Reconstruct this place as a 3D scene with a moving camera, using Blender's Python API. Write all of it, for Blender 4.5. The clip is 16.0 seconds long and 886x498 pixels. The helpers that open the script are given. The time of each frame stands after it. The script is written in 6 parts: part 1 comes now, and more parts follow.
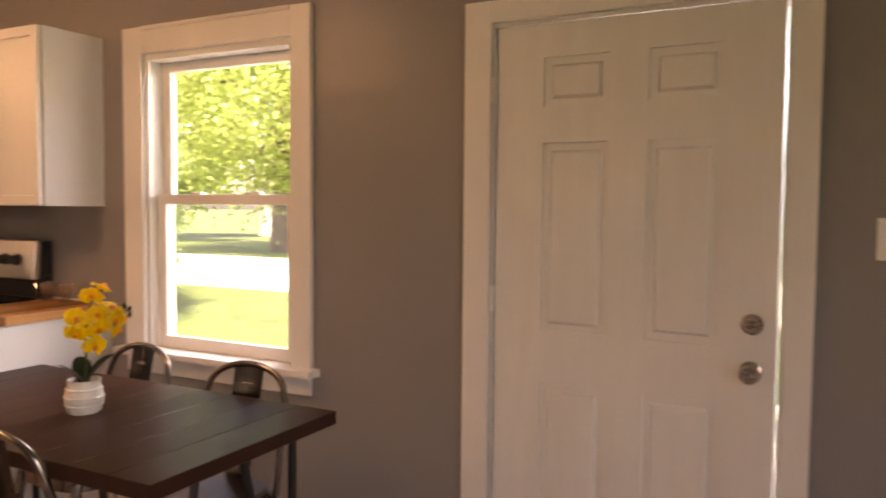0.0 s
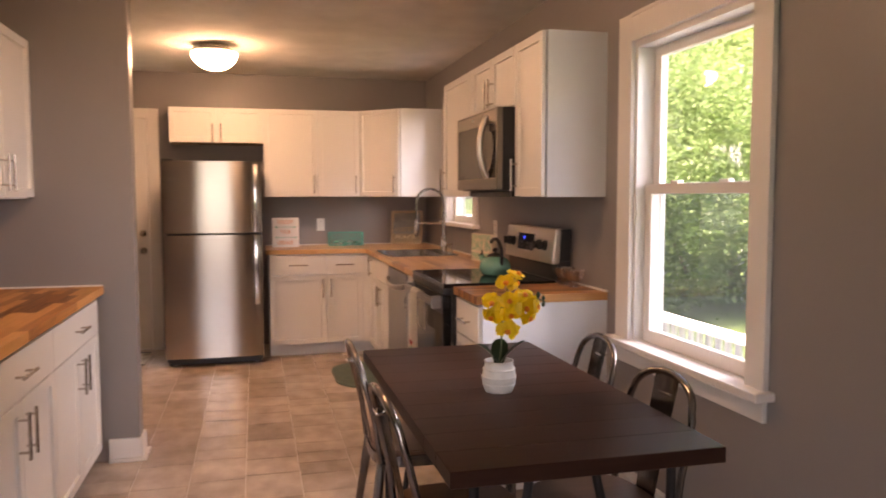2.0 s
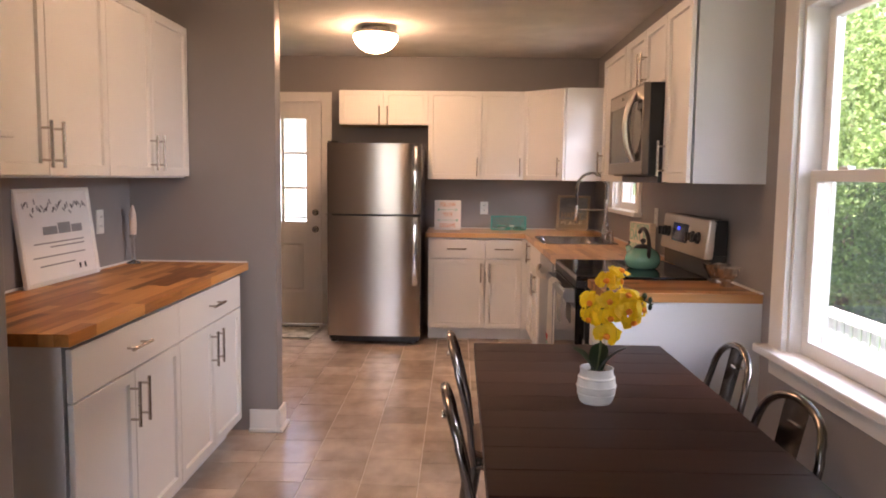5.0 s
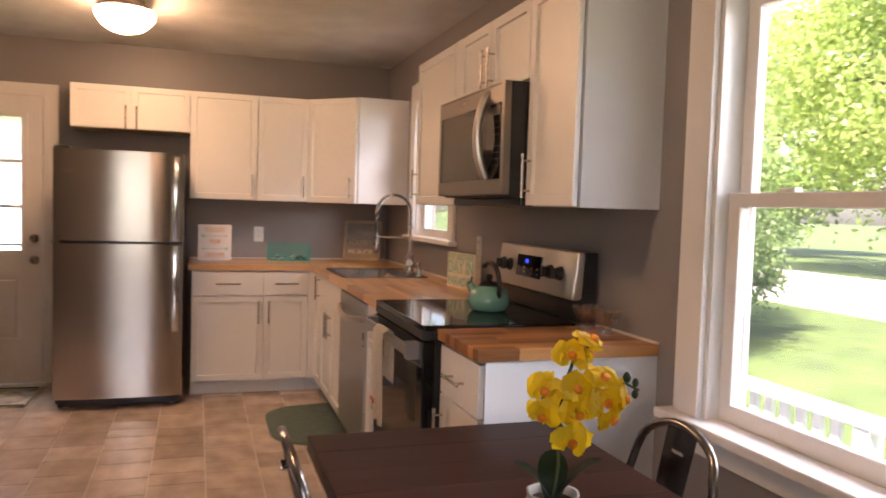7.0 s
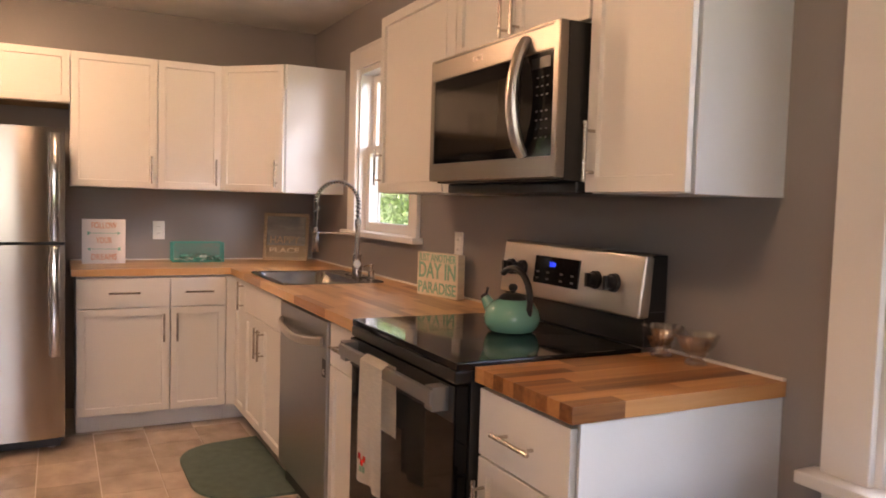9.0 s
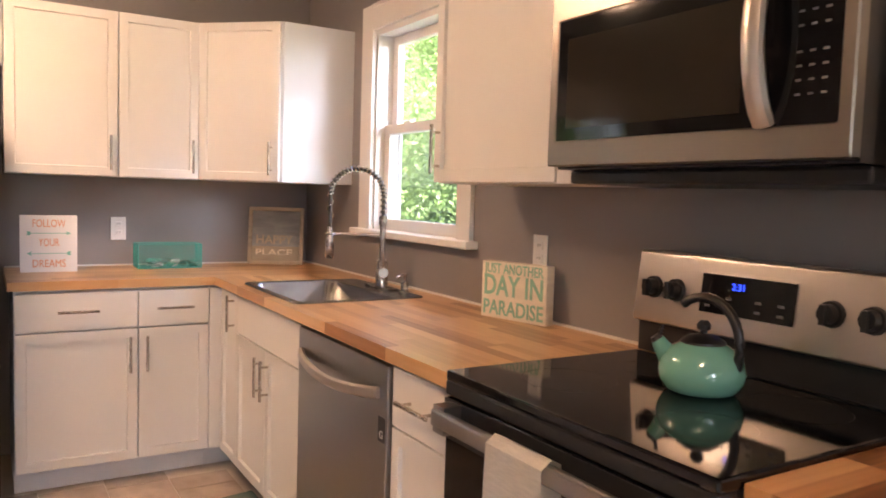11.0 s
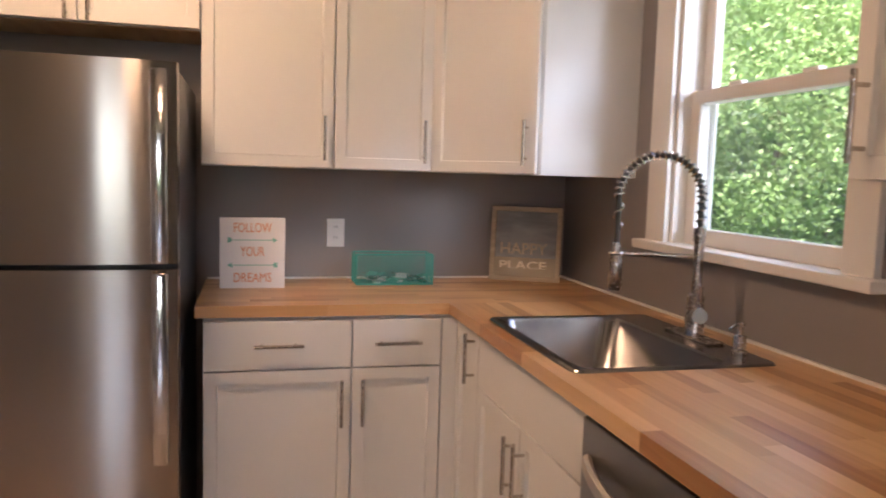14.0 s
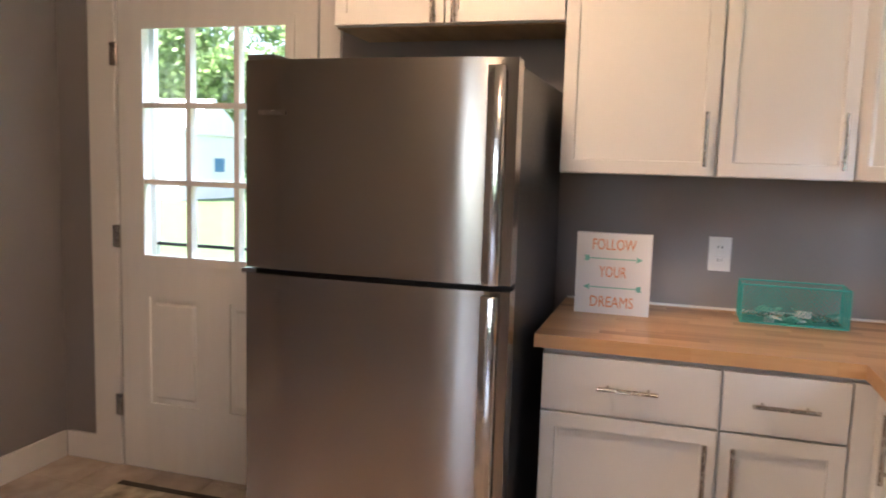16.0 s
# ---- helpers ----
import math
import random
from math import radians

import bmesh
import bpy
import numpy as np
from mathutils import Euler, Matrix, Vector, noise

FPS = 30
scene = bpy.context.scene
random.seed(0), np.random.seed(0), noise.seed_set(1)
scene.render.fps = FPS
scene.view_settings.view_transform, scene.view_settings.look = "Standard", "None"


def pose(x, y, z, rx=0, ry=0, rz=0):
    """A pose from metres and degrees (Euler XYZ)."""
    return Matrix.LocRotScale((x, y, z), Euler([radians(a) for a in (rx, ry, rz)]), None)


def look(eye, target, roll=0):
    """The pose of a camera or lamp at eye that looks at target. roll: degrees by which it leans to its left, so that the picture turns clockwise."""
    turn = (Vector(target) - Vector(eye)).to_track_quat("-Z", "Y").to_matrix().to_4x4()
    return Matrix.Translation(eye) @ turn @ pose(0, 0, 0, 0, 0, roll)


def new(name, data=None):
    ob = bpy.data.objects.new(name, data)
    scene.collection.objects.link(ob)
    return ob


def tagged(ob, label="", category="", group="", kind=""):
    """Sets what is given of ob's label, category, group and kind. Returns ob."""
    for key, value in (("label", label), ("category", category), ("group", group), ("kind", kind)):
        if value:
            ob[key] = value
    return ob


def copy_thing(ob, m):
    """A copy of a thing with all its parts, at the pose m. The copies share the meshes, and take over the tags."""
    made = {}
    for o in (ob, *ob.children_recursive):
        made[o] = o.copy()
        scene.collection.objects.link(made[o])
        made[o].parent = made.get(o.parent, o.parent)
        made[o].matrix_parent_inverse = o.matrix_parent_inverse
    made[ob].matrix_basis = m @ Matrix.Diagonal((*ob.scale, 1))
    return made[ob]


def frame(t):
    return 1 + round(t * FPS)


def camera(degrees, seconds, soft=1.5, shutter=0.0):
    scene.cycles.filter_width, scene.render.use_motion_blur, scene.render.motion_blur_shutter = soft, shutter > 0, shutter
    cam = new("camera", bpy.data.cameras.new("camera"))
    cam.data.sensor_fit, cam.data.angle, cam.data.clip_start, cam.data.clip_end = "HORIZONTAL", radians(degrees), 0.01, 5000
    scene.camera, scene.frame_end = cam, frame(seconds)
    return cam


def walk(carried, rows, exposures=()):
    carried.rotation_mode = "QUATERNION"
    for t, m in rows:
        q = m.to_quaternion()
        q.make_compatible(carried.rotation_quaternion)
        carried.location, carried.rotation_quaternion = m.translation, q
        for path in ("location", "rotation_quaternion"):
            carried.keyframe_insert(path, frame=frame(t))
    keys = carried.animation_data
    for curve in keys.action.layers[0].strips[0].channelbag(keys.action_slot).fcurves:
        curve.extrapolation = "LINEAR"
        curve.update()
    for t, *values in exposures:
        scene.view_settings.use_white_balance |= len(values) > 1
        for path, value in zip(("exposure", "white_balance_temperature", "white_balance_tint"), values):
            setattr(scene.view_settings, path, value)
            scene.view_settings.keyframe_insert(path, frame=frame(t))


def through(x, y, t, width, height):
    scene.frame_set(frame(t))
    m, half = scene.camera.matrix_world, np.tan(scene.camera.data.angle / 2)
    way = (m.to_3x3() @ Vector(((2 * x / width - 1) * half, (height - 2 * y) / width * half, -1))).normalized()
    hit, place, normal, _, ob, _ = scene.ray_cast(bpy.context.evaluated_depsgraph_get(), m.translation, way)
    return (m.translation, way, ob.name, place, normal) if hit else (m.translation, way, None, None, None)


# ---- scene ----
cam = camera(61.0, 16.0, soft=1.8, shutter=0.3)
PATH = [
    (0, (6.82, -2.379, 1.368), (5.904, -0.604, 1.261), 0.5),
    (0.5, (6.859, -2.17, 1.375), (5.564, -0.652, 1.253), 0.4),
    (1, (6.945, -1.966, 1.369), (5.409, -0.691, 1.241), 0.2),
    (1.5, (7.053, -1.781, 1.382), (5.228, -0.972, 1.252), -0.0),
    (2, (7.104, -1.615, 1.371), (5.169, -1.13, 1.23), -0.1),
    (2.2, (7.113, -1.532, 1.364), (5.149, -1.185, 1.213), -0.1),
    (2.5, (7.12, -1.432, 1.362), (5.14, -1.232, 1.168), -0.3),
    (3, (7.203, -1.264, 1.375), (5.221, -1.259, 1.108), -0.2),
    (3.2, (7.23, -1.219, 1.383), (5.251, -1.266, 1.097), -0.3),
    (5.3, (6.838, -1.275, 1.371), (4.844, -1.283, 1.215), 1.0),
    (5.5, (6.762, -1.291, 1.36), (4.768, -1.222, 1.215), 1.2),
    (6, (6.525, -1.314, 1.374), (4.543, -1.083, 1.245), 1.2),
    (6.5, (6.264, -1.398, 1.361), (4.3, -1.037, 1.24), 1.3),
    (7, (6.007, -1.473, 1.345), (4.109, -0.85, 1.239), 1.8),
    (7.5, (5.766, -1.515, 1.327), (3.934, -0.717, 1.233), 2.1),
    (8, (5.564, -1.546, 1.327), (3.754, -0.701, 1.225), 1.9),
    (8.2, (5.476, -1.575, 1.321), (3.67, -0.721, 1.219), 1.9),
    (10.3, (4.466, -1.608, 1.336), (2.749, -0.591, 1.196), 1.7),
    (10.5, (4.371, -1.62, 1.321), (2.659, -0.595, 1.189), 1.9),
    (11, (4.148, -1.6, 1.324), (2.446, -0.559, 1.183), 1.8),
    (11.5, (3.915, -1.528, 1.334), (2.212, -0.49, 1.187), 1.8),
    (12, (3.711, -1.52, 1.324), (1.996, -0.501, 1.178), 1.8),
    (12.5, (3.483, -1.507, 1.345), (1.737, -0.544, 1.19), 1.7),
    (13, (3.298, -1.444, 1.336), (1.514, -0.556, 1.176), 1.8),
    (13.5, (3.17, -1.372, 1.345), (1.304, -0.674, 1.165), 1.8),
    (14, (3.114, -1.351, 1.353), (1.185, -0.857, 1.159), 1.7),
    (14.5, (3.039, -1.34, 1.349), (1.066, -1.092, 1.138), 1.8),
    (15, (2.908, -1.307, 1.377), (0.921, -1.265, 1.151), 1.8),
    (15.5, (2.795, -1.247, 1.392), (0.828, -1.521, 1.154), 1.8),
    (16, (2.699, -1.171, 1.383), (0.798, -1.752, 1.157), 1.7),
]
EXPOSURE = [
    (0.0, 3.06, 9800, 34), (1.0, 2.94, 9200, 35), (3.0, 2.98, 7300, 28), (5.5, 2.97, 7000, 26),
    (8.0, 2.83, 7600, 26), (11.0, 3.46, 6600, 21), (13.0, 3.0, 6450, 20), (14.5, 2.8, 6300, 18), (16.0, 2.98, 6050, 14),
]
walk(cam, [(t, look(eye, target, roll)) for t, eye, target, roll in PATH], EXPOSURE)

# ==== world, light ====
world = bpy.data.worlds.new("sky")
scene.world = world
world.use_nodes = True
wn = world.node_tree
sky = wn.nodes.new("ShaderNodeTexSky")
sky.sky_type, sky.sun_disc = "NISHITA", False
sky.sun_elevation, sky.sun_rotation = radians(65), radians(156)
sky.air_density, sky.dust_density = 1.0, 3.0
wn.links.new(sky.outputs[0], wn.nodes["Background"].inputs[0])
wn.nodes["Background"].inputs[1].default_value = 0.15
sun = new("sun", bpy.data.lights.new("sun", "SUN"))
sun.data.energy, sun.data.angle, sun.data.color = 4.8, radians(0.6), (1.0, 0.95, 0.88)
sun.matrix_world = look((0, 0, 20), (0 - math.sin(radians(156)) * 10, 0 - math.cos(radians(156)) * 10, 20 - 10 * math.tan(radians(65))))
LAMP_STRENGTH, DINING_STRENGTH = 11.0, 6.2
# added area lamps stand in for sky light, above and outside the openings
for nm, eye, aim, w, h, watts in (("window_fill_lamp", (0.05, 1.7, 3.3), (1.9, -1.6, 0.6), 1.0, 0.8, 4.0), ("window_fill_lamp", (4.6, 3.0, 4.0), (4.2, -2.4, 0.5), 2.2, 0.8, 38.0), ("window_fill_lamp", (5.75, 2.5, 2.2), (3.7, -2.5, 0.6), 1.4, 1.0, 23.0),
                                  ("east_fill_lamp", (12.5, -4.2, 2.1), (4.0, -2.0, 1.1), 2.6, 1.8, 13.0), ("east_fill_lamp", (12.5, -2.6, 2.1), (0.0, -1.6, 0.8), 2.6, 1.8, 11.0),
                                  ("door_fill_lamp", (-0.8, -2.98, 2.9), (2.2, -2.6, 0.0), 0.9, 0.6, 18.0)):
    al = new(nm, bpy.data.lights.new(nm, "AREA"))
    al.data.shape, al.data.size, al.data.size_y = "RECTANGLE", w, h
    al.data.energy, al.data.color = watts, (0.82, 0.91, 1.0)
    al.matrix_world = look(eye, aim)

# ==== materials ====
def material(name, color, rough=0.5, metal=0.0, vary=0.08, scale=6.0, grain=(1, 1, 1), bump=0.1, fine=120.0, coat=0.0, spec=0.5, rand=0.0, rvary=0.06, place=False):
    """A painted or solid surface: colour that drifts at two scales, and fine relief."""
    m = bpy.data.materials.new(name)
    m.use_nodes = True
    t = m.node_tree
    b = t.nodes["Principled BSDF"]
    n = t.nodes.new
    co = n("ShaderNodeTexCoord")
    mp = n("ShaderNodeMapping")
    mp.inputs["Scale"].default_value = grain
    if place:                            # one pattern over all pieces
        t.links.new(n("ShaderNodeNewGeometry").outputs["Position"], mp.inputs[0])
    else:
        t.links.new(co.outputs["Object"], mp.inputs[0])
    big, small = n("ShaderNodeTexNoise"), n("ShaderNodeTexNoise")
    big.inputs["Scale"].default_value, small.inputs["Scale"].default_value = scale, fine
    big.inputs["Detail"].default_value = 4
    t.links.new(mp.outputs[0], big.inputs[0])
    t.links.new(mp.outputs[0], small.inputs[0])
    ramp = n("ShaderNodeMapRange")
    ramp.inputs[1].default_value, ramp.inputs[2].default_value = 0.3, 0.7
    ramp.inputs[3].default_value, ramp.inputs[4].default_value = 1 - vary, 1 + vary
    t.links.new(big.outputs[0], ramp.inputs[0])
    last = ramp.outputs[0]
    if rand:
        oi = n("ShaderNodeObjectInfo")
        r2 = n("ShaderNodeMapRange")
        r2.inputs[3].default_value, r2.inputs[4].default_value = 1 - rand, 1 + rand
        t.links.new(oi.outputs["Random"], r2.inputs[0])
        mu = n("ShaderNodeMath")
        mu.operation = "MULTIPLY"
        t.links.new(last, mu.inputs[0])
        t.links.new(r2.outputs[0], mu.inputs[1])
        last = mu.outputs[0]
    mix = n("ShaderNodeVectorMath")
    mix.operation = "SCALE"
    mix.inputs[0].default_value = color
    t.links.new(last, mix.inputs["Scale"])
    t.links.new(mix.outputs[0], b.inputs["Base Color"])
    b.inputs["Metallic"].default_value = metal
    b.inputs["Specular IOR Level"].default_value = spec
    b.inputs["Coat Weight"].default_value = coat
    b.inputs["Coat Roughness"].default_value = 0.15
    rr = n("ShaderNodeMapRange")
    rr.inputs[3].default_value, rr.inputs[4].default_value = max(rough - rvary, 0.02), min(rough + rvary, 1)
    t.links.new(small.outputs[0], rr.inputs[0])
    t.links.new(rr.outputs[0], b.inputs["Roughness"])
    if bump:
        bp = n("ShaderNodeBump")
        bp.inputs["Strength"].default_value, bp.inputs["Distance"].default_value = bump, 0.002
        t.links.new(small.outputs[0], bp.inputs["Height"])
        t.links.new(bp.outputs[0], b.inputs["Normal"])
    return m


def stave_wood(name, dark, mid, light, rough, grain_axis="x", spread=1.0, spec=0.45):
    """Wood whose pieces differ from one another, with grain along one axis."""
    m = bpy.data.materials.new(name)
    m.use_nodes = True
    t = m.node_tree
    b, n = t.nodes["Principled BSDF"], t.nodes.new
    co, oi, mp = n("ShaderNodeTexCoord"), n("ShaderNodeObjectInfo"), n("ShaderNodeMapping")
    mp.inputs["Scale"].default_value = {"x": (2.5, 45, 45), "y": (45, 2.5, 45)}[grain_axis]
    add = n("ShaderNodeVectorMath")
    add.operation = "SCALE"
    add.inputs[0].default_value = (13, 7, 5)
    t.links.new(oi.outputs["Random"], add.inputs["Scale"])
    ad2 = n("ShaderNodeVectorMath")
    t.links.new(co.outputs["Object"], ad2.inputs[0])
    t.links.new(add.outputs[0], ad2.inputs[1])
    t.links.new(ad2.outputs[0], mp.inputs[0])
    g = n("ShaderNodeTexNoise")
    g.inputs["Scale"].default_value, g.inputs["Detail"].default_value, g.inputs["Distortion"].default_value = 1.3, 6, 0.4
    t.links.new(mp.outputs[0], g.inputs[0])
    ramp = n("ShaderNodeValToRGB")
    ramp.color_ramp.elements[0].color, ramp.color_ramp.elements[1].color = (*dark, 1), (*light, 1)
    e = ramp.color_ramp.elements.new(0.45)
    e.color = (*mid, 1)
    ramp.color_ramp.elements[0].position, ramp.color_ramp.elements[2].position = 0.05, 0.95
    pw = n("ShaderNodeMath")
    pw.operation = "MULTIPLY_ADD"
    pw.inputs[1].default_value, pw.inputs[2].default_value = 0.55 * spread, 0.5 - 0.275 * spread - 0.22
    t.links.new(oi.outputs["Random"], pw.inputs[0])
    ad3 = n("ShaderNodeMath")
    ad3.operation = "MULTIPLY_ADD"
    ad3.inputs[1].default_value = 0.45
    t.links.new(g.outputs[0], ad3.inputs[0])
    t.links.new(pw.outputs[0], ad3.inputs[2])
    t.links.new(ad3.outputs[0], ramp.inputs[0])
    t.links.new(ramp.outputs[0], b.inputs["Base Color"])
    b.inputs["Roughness"].default_value, b.inputs["Specular IOR Level"].default_value = rough, spec
    bp = n("ShaderNodeBump")
    bp.inputs["Strength"].default_value, bp.inputs["Distance"].default_value = 0.12, 0.001
    t.links.new(g.outputs[0], bp.inputs["Height"])
    t.links.new(bp.outputs[0], b.inputs["Normal"])
    return m


def glass(name, color=(1, 1, 1), rough=0.0, ior=1.45):
    m = bpy.data.materials.new(name)
    m.use_nodes = True
    b = m.node_tree.nodes["Principled BSDF"]
    b.inputs["Base Color"].default_value = (*color, 1)
    b.inputs["Transmission Weight"].default_value, b.inputs["Roughness"].default_value, b.inputs["IOR"].default_value = 1, rough, ior
    return m


def pane_glass(name, mirror=0.035):
    """Thin window glass: mostly clear, with a weak mirror by angle."""
    m = bpy.data.materials.new(name)
    m.use_nodes = True
    t = m.node_tree
    n = t.nodes.new
    out = t.nodes["Material Output"]
    tr, gl, mx, fr, pw, ad = n("ShaderNodeBsdfTransparent"), n("ShaderNodeBsdfGlossy"), n("ShaderNodeMixShader"), n("ShaderNodeLayerWeight"), n("ShaderNodeMath"), n("ShaderNodeMath")
    gl.inputs["Roughness"].default_value = 0.01
    fr.inputs[0].default_value = 0.5
    pw.operation, ad.operation = "POWER", "MULTIPLY_ADD"
    pw.inputs[1].default_value = 5.0
    ad.inputs[1].default_value, ad.inputs[2].default_value = 0.85, mirror
    t.links.new(fr.outputs["Facing"], pw.inputs[0])
    t.links.new(pw.outputs[0], ad.inputs[0])
    t.links.new(ad.outputs[0], mx.inputs[0])
    t.links.new(tr.outputs[0], mx.inputs[1])
    t.links.new(gl.outputs[0], mx.inputs[2])
    t.links.new(mx.outputs[0], out.inputs[0])
    return m


def screen_mesh(name, color, cover):
    """Fine woven wire that veils what is behind it."""
    m = bpy.data.materials.new(name)
    m.use_nodes = True
    t = m.node_tree
    n = t.nodes.new
    tr, tl, mx = n("ShaderNodeBsdfTransparent"), n("ShaderNodeBsdfTranslucent"), n("ShaderNodeMixShader")
    tl.inputs[0].default_value = (*color, 1)
    mx.inputs[0].default_value = cover
    t.links.new(tr.outputs[0], mx.inputs[1])
    t.links.new(tl.outputs[0], mx.inputs[2])
    t.links.new(mx.outputs[0], t.nodes["Material Output"].inputs[0])
    return m


def glow(name, color, strength):
    m = bpy.data.materials.new(name)
    m.use_nodes = True
    b = m.node_tree.nodes["Principled BSDF"]
    b.inputs["Base Color"].default_value = (*color, 1)
    b.inputs["Emission Color"].default_value = (*color, 1)
    b.inputs["Emission Strength"].default_value = strength
    return m


def steel(name, color, rough, axis, bump=0.03):
    """Brushed steel: fine streaks along one axis."""
    sc = {"x": (5, 2500, 2500), "y": (3, 3, 1800)}[axis]
    m = material(name, color, rough, 1.0, 0.0 if axis == "y" else 0.012, 1.0, sc, 0.0 if axis == "y" else bump * 0.3, 1.0, rvary=0.0 if axis == "y" else 0.015)
    if axis == "y":                      # brushed across: reflections drawn out upright
        t = m.node_tree
        tg = t.nodes.new("ShaderNodeTangent")
        tg.direction_type, tg.axis = "RADIAL", "Y"
        t.links.new(tg.outputs[0], t.nodes["Principled BSDF"].inputs["Tangent"])
        t.nodes["Principled BSDF"].inputs["Anisotropic"].default_value = 0.85
    return m


M_WALL = material("grey_wall_paint", (0.262, 0.245, 0.243), 0.38, 0, 0.04, 1.6, (1, 1, 1), 0.18, 55, spec=0.38)
M_CEIL = material("ceiling_paint", (0.62, 0.60, 0.57), 0.9, 0, 0.09, 4.0, (1, 1, 1), 1.0, 16)
M_TRIM = material("white_trim_paint", (0.78, 0.76, 0.73), 0.35, 0, 0.03, 3.0, (1, 1, 1), 0.12, 60)
M_DOOR = material("white_door_paint", (0.76, 0.75, 0.73), 0.4, 0, 0.03, 2.0, (8, 8, 1), 0.15, 40)
M_CAB = material("white_cabinet_paint", (0.76, 0.745, 0.715), 0.38, 0, 0.02, 2.0, (1, 1, 1), 0.05, 90)
M_CABSIDE = material("white_cabinet_side", (0.72, 0.73, 0.74), 0.6, 0, 0.03, 3.0, (1, 1, 1), 0.05, 90, spec=0.2)
M_RAW = material("raw_plywood", (0.42, 0.28, 0.16), 0.7, 0, 0.15, 3.0, (1, 6, 1), 0.2, 60)
M_TILE = material("slate_look_vinyl", (0.455, 0.37, 0.305), 0.24, 0, 0.20, 6.0, (1, 1.3, 1), 0.0, 18, rand=0.17, rvary=0.02, place=True)
M_GROUT = material("floor_joint", (0.55, 0.465, 0.385), 0.6, 0, 0.1, 9.0)
M_WOODX = stave_wood("butcher_block_x", (0.30, 0.12, 0.04), (0.59, 0.335, 0.148), (0.78, 0.52, 0.275), 0.30, "x", 1.15)
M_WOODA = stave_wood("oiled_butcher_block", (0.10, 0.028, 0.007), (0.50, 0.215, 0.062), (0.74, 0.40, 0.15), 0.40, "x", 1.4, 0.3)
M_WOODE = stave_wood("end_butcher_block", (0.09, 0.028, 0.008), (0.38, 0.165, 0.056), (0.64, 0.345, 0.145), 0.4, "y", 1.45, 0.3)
M_WOODY = stave_wood("butcher_block_y", (0.30, 0.12, 0.04), (0.59, 0.335, 0.148), (0.78, 0.52, 0.275), 0.30, "y", 1.15)
M_DARKWOOD = stave_wood("dark_stained_wood", (0.008, 0.004, 0.003), (0.026, 0.0115, 0.0085), (0.050, 0.023, 0.016), 0.36, "y", 0.6, 0.07)
M_SEAT = stave_wood("seat_wood", (0.06, 0.03, 0.015), (0.12, 0.058, 0.03), (0.19, 0.10, 0.055), 0.4, "y", 0.4)
M_STEEL = steel("fridge_steel", (0.44, 0.40, 0.36), 0.19, "y", 0.03)
M_STEELX = steel("brushed_steel", (0.66, 0.60, 0.54), 0.32, "x")
M_DWSTEEL = steel("dishwasher_steel", (0.37, 0.365, 0.36), 0.3, "x")
M_SINK = steel("sink_steel", (0.35, 0.34, 0.335), 0.22, "x", 0.05)
M_MWSTEEL = steel("dark_steel", (0.25, 0.225, 0.20), 0.33, "x", 0.06)
M_NICKEL = material("brushed_nickel", (0.48, 0.44, 0.40), 0.26, 1.0, 0.05, 30)
M_CHROME = material("polished_steel", (0.62, 0.60, 0.58), 0.12, 1.0, 0.03, 30)
M_GUN = material("gunmetal", (0.20, 0.18, 0.165), 0.22, 1.0, 0.15, 18, bump=0.05)
M_BLACK = material("black_plastic", (0.012, 0.012, 0.013), 0.35, 0, 0.1, 20)
M_BLACKG = material("black_glass", (0.004, 0.004, 0.005), 0.04, 0, 0.02, 10, bump=0)
M_MWGLASS = material("microwave_glass", (0.004, 0.004, 0.005), 0.05, 0, 0.02, 10, bump=0, spec=0.22)
M_BLACKM = material("black_metal", (0.015, 0.014, 0.014), 0.4, 0.3, 0.1, 20)
M_DARKGREY = material("dark_grey_metal", (0.06, 0.06, 0.06), 0.4, 0.5, 0.1, 10)
M_TEAL = material("teal_enamel", (0.15, 0.375, 0.295), 0.12, 0, 0.03, 8, bump=0, coat=0.6)
M_TEALW = material("teal_wire", (0.05, 0.36, 0.31), 0.4, 0, 0.05, 20)
M_MAT = material("teal_floor_mat", (0.10, 0.145, 0.125), 0.85, 0, 0.12, 20, bump=0.8, fine=180)
M_WHITE = material("white_plastic", (0.80, 0.79, 0.76), 0.35, 0, 0.02, 10)
M_CANVAS = material("white_canvas", (0.84, 0.83, 0.82), 0.8, 0, 0.02, 10, bump=0.3, fine=400)
M_CREAM = material("cream_wood_block", (0.74, 0.67, 0.54), 0.6, 0, 0.08, 8, (1, 1, 6))
M_ORANGE = material("peach_ink", (0.75, 0.33, 0.16), 0.7, 0, 0.03, 10)
M_TEALINK = material("teal_ink", (0.22, 0.56, 0.46), 0.7, 0, 0.08, 10)
M_GREENINK = material("green_ink", (0.27, 0.50, 0.37), 0.7, 0, 0.10, 30)
M_INK = material("dark_ink", (0.05, 0.05, 0.055), 0.7, 0, 0.05, 10)
M_DIM = material("dim_key_print", (0.11, 0.11, 0.115), 0.6, 0, 0.05, 10)
M_GREYINK = material("grey_ink", (0.32, 0.32, 0.33), 0.7, 0, 0.05, 10)
M_TOWEL = material("cream_terry_towel", (0.90, 0.86, 0.78), 0.95, 0, 0.06, 30, (1, 1, 6), 0.9, 90)
M_AMBER = material("amber_flower_heart", (0.86, 0.27, 0.012), 0.6, 0, 0.1, 40)
M_LEAF = material("dark_orchid_leaf", (0.012, 0.035, 0.012), 0.35, 0, 0.2, 20)
M_STEM = material("green_stem", (0.05, 0.07, 0.02), 0.5, 0, 0.1, 30)
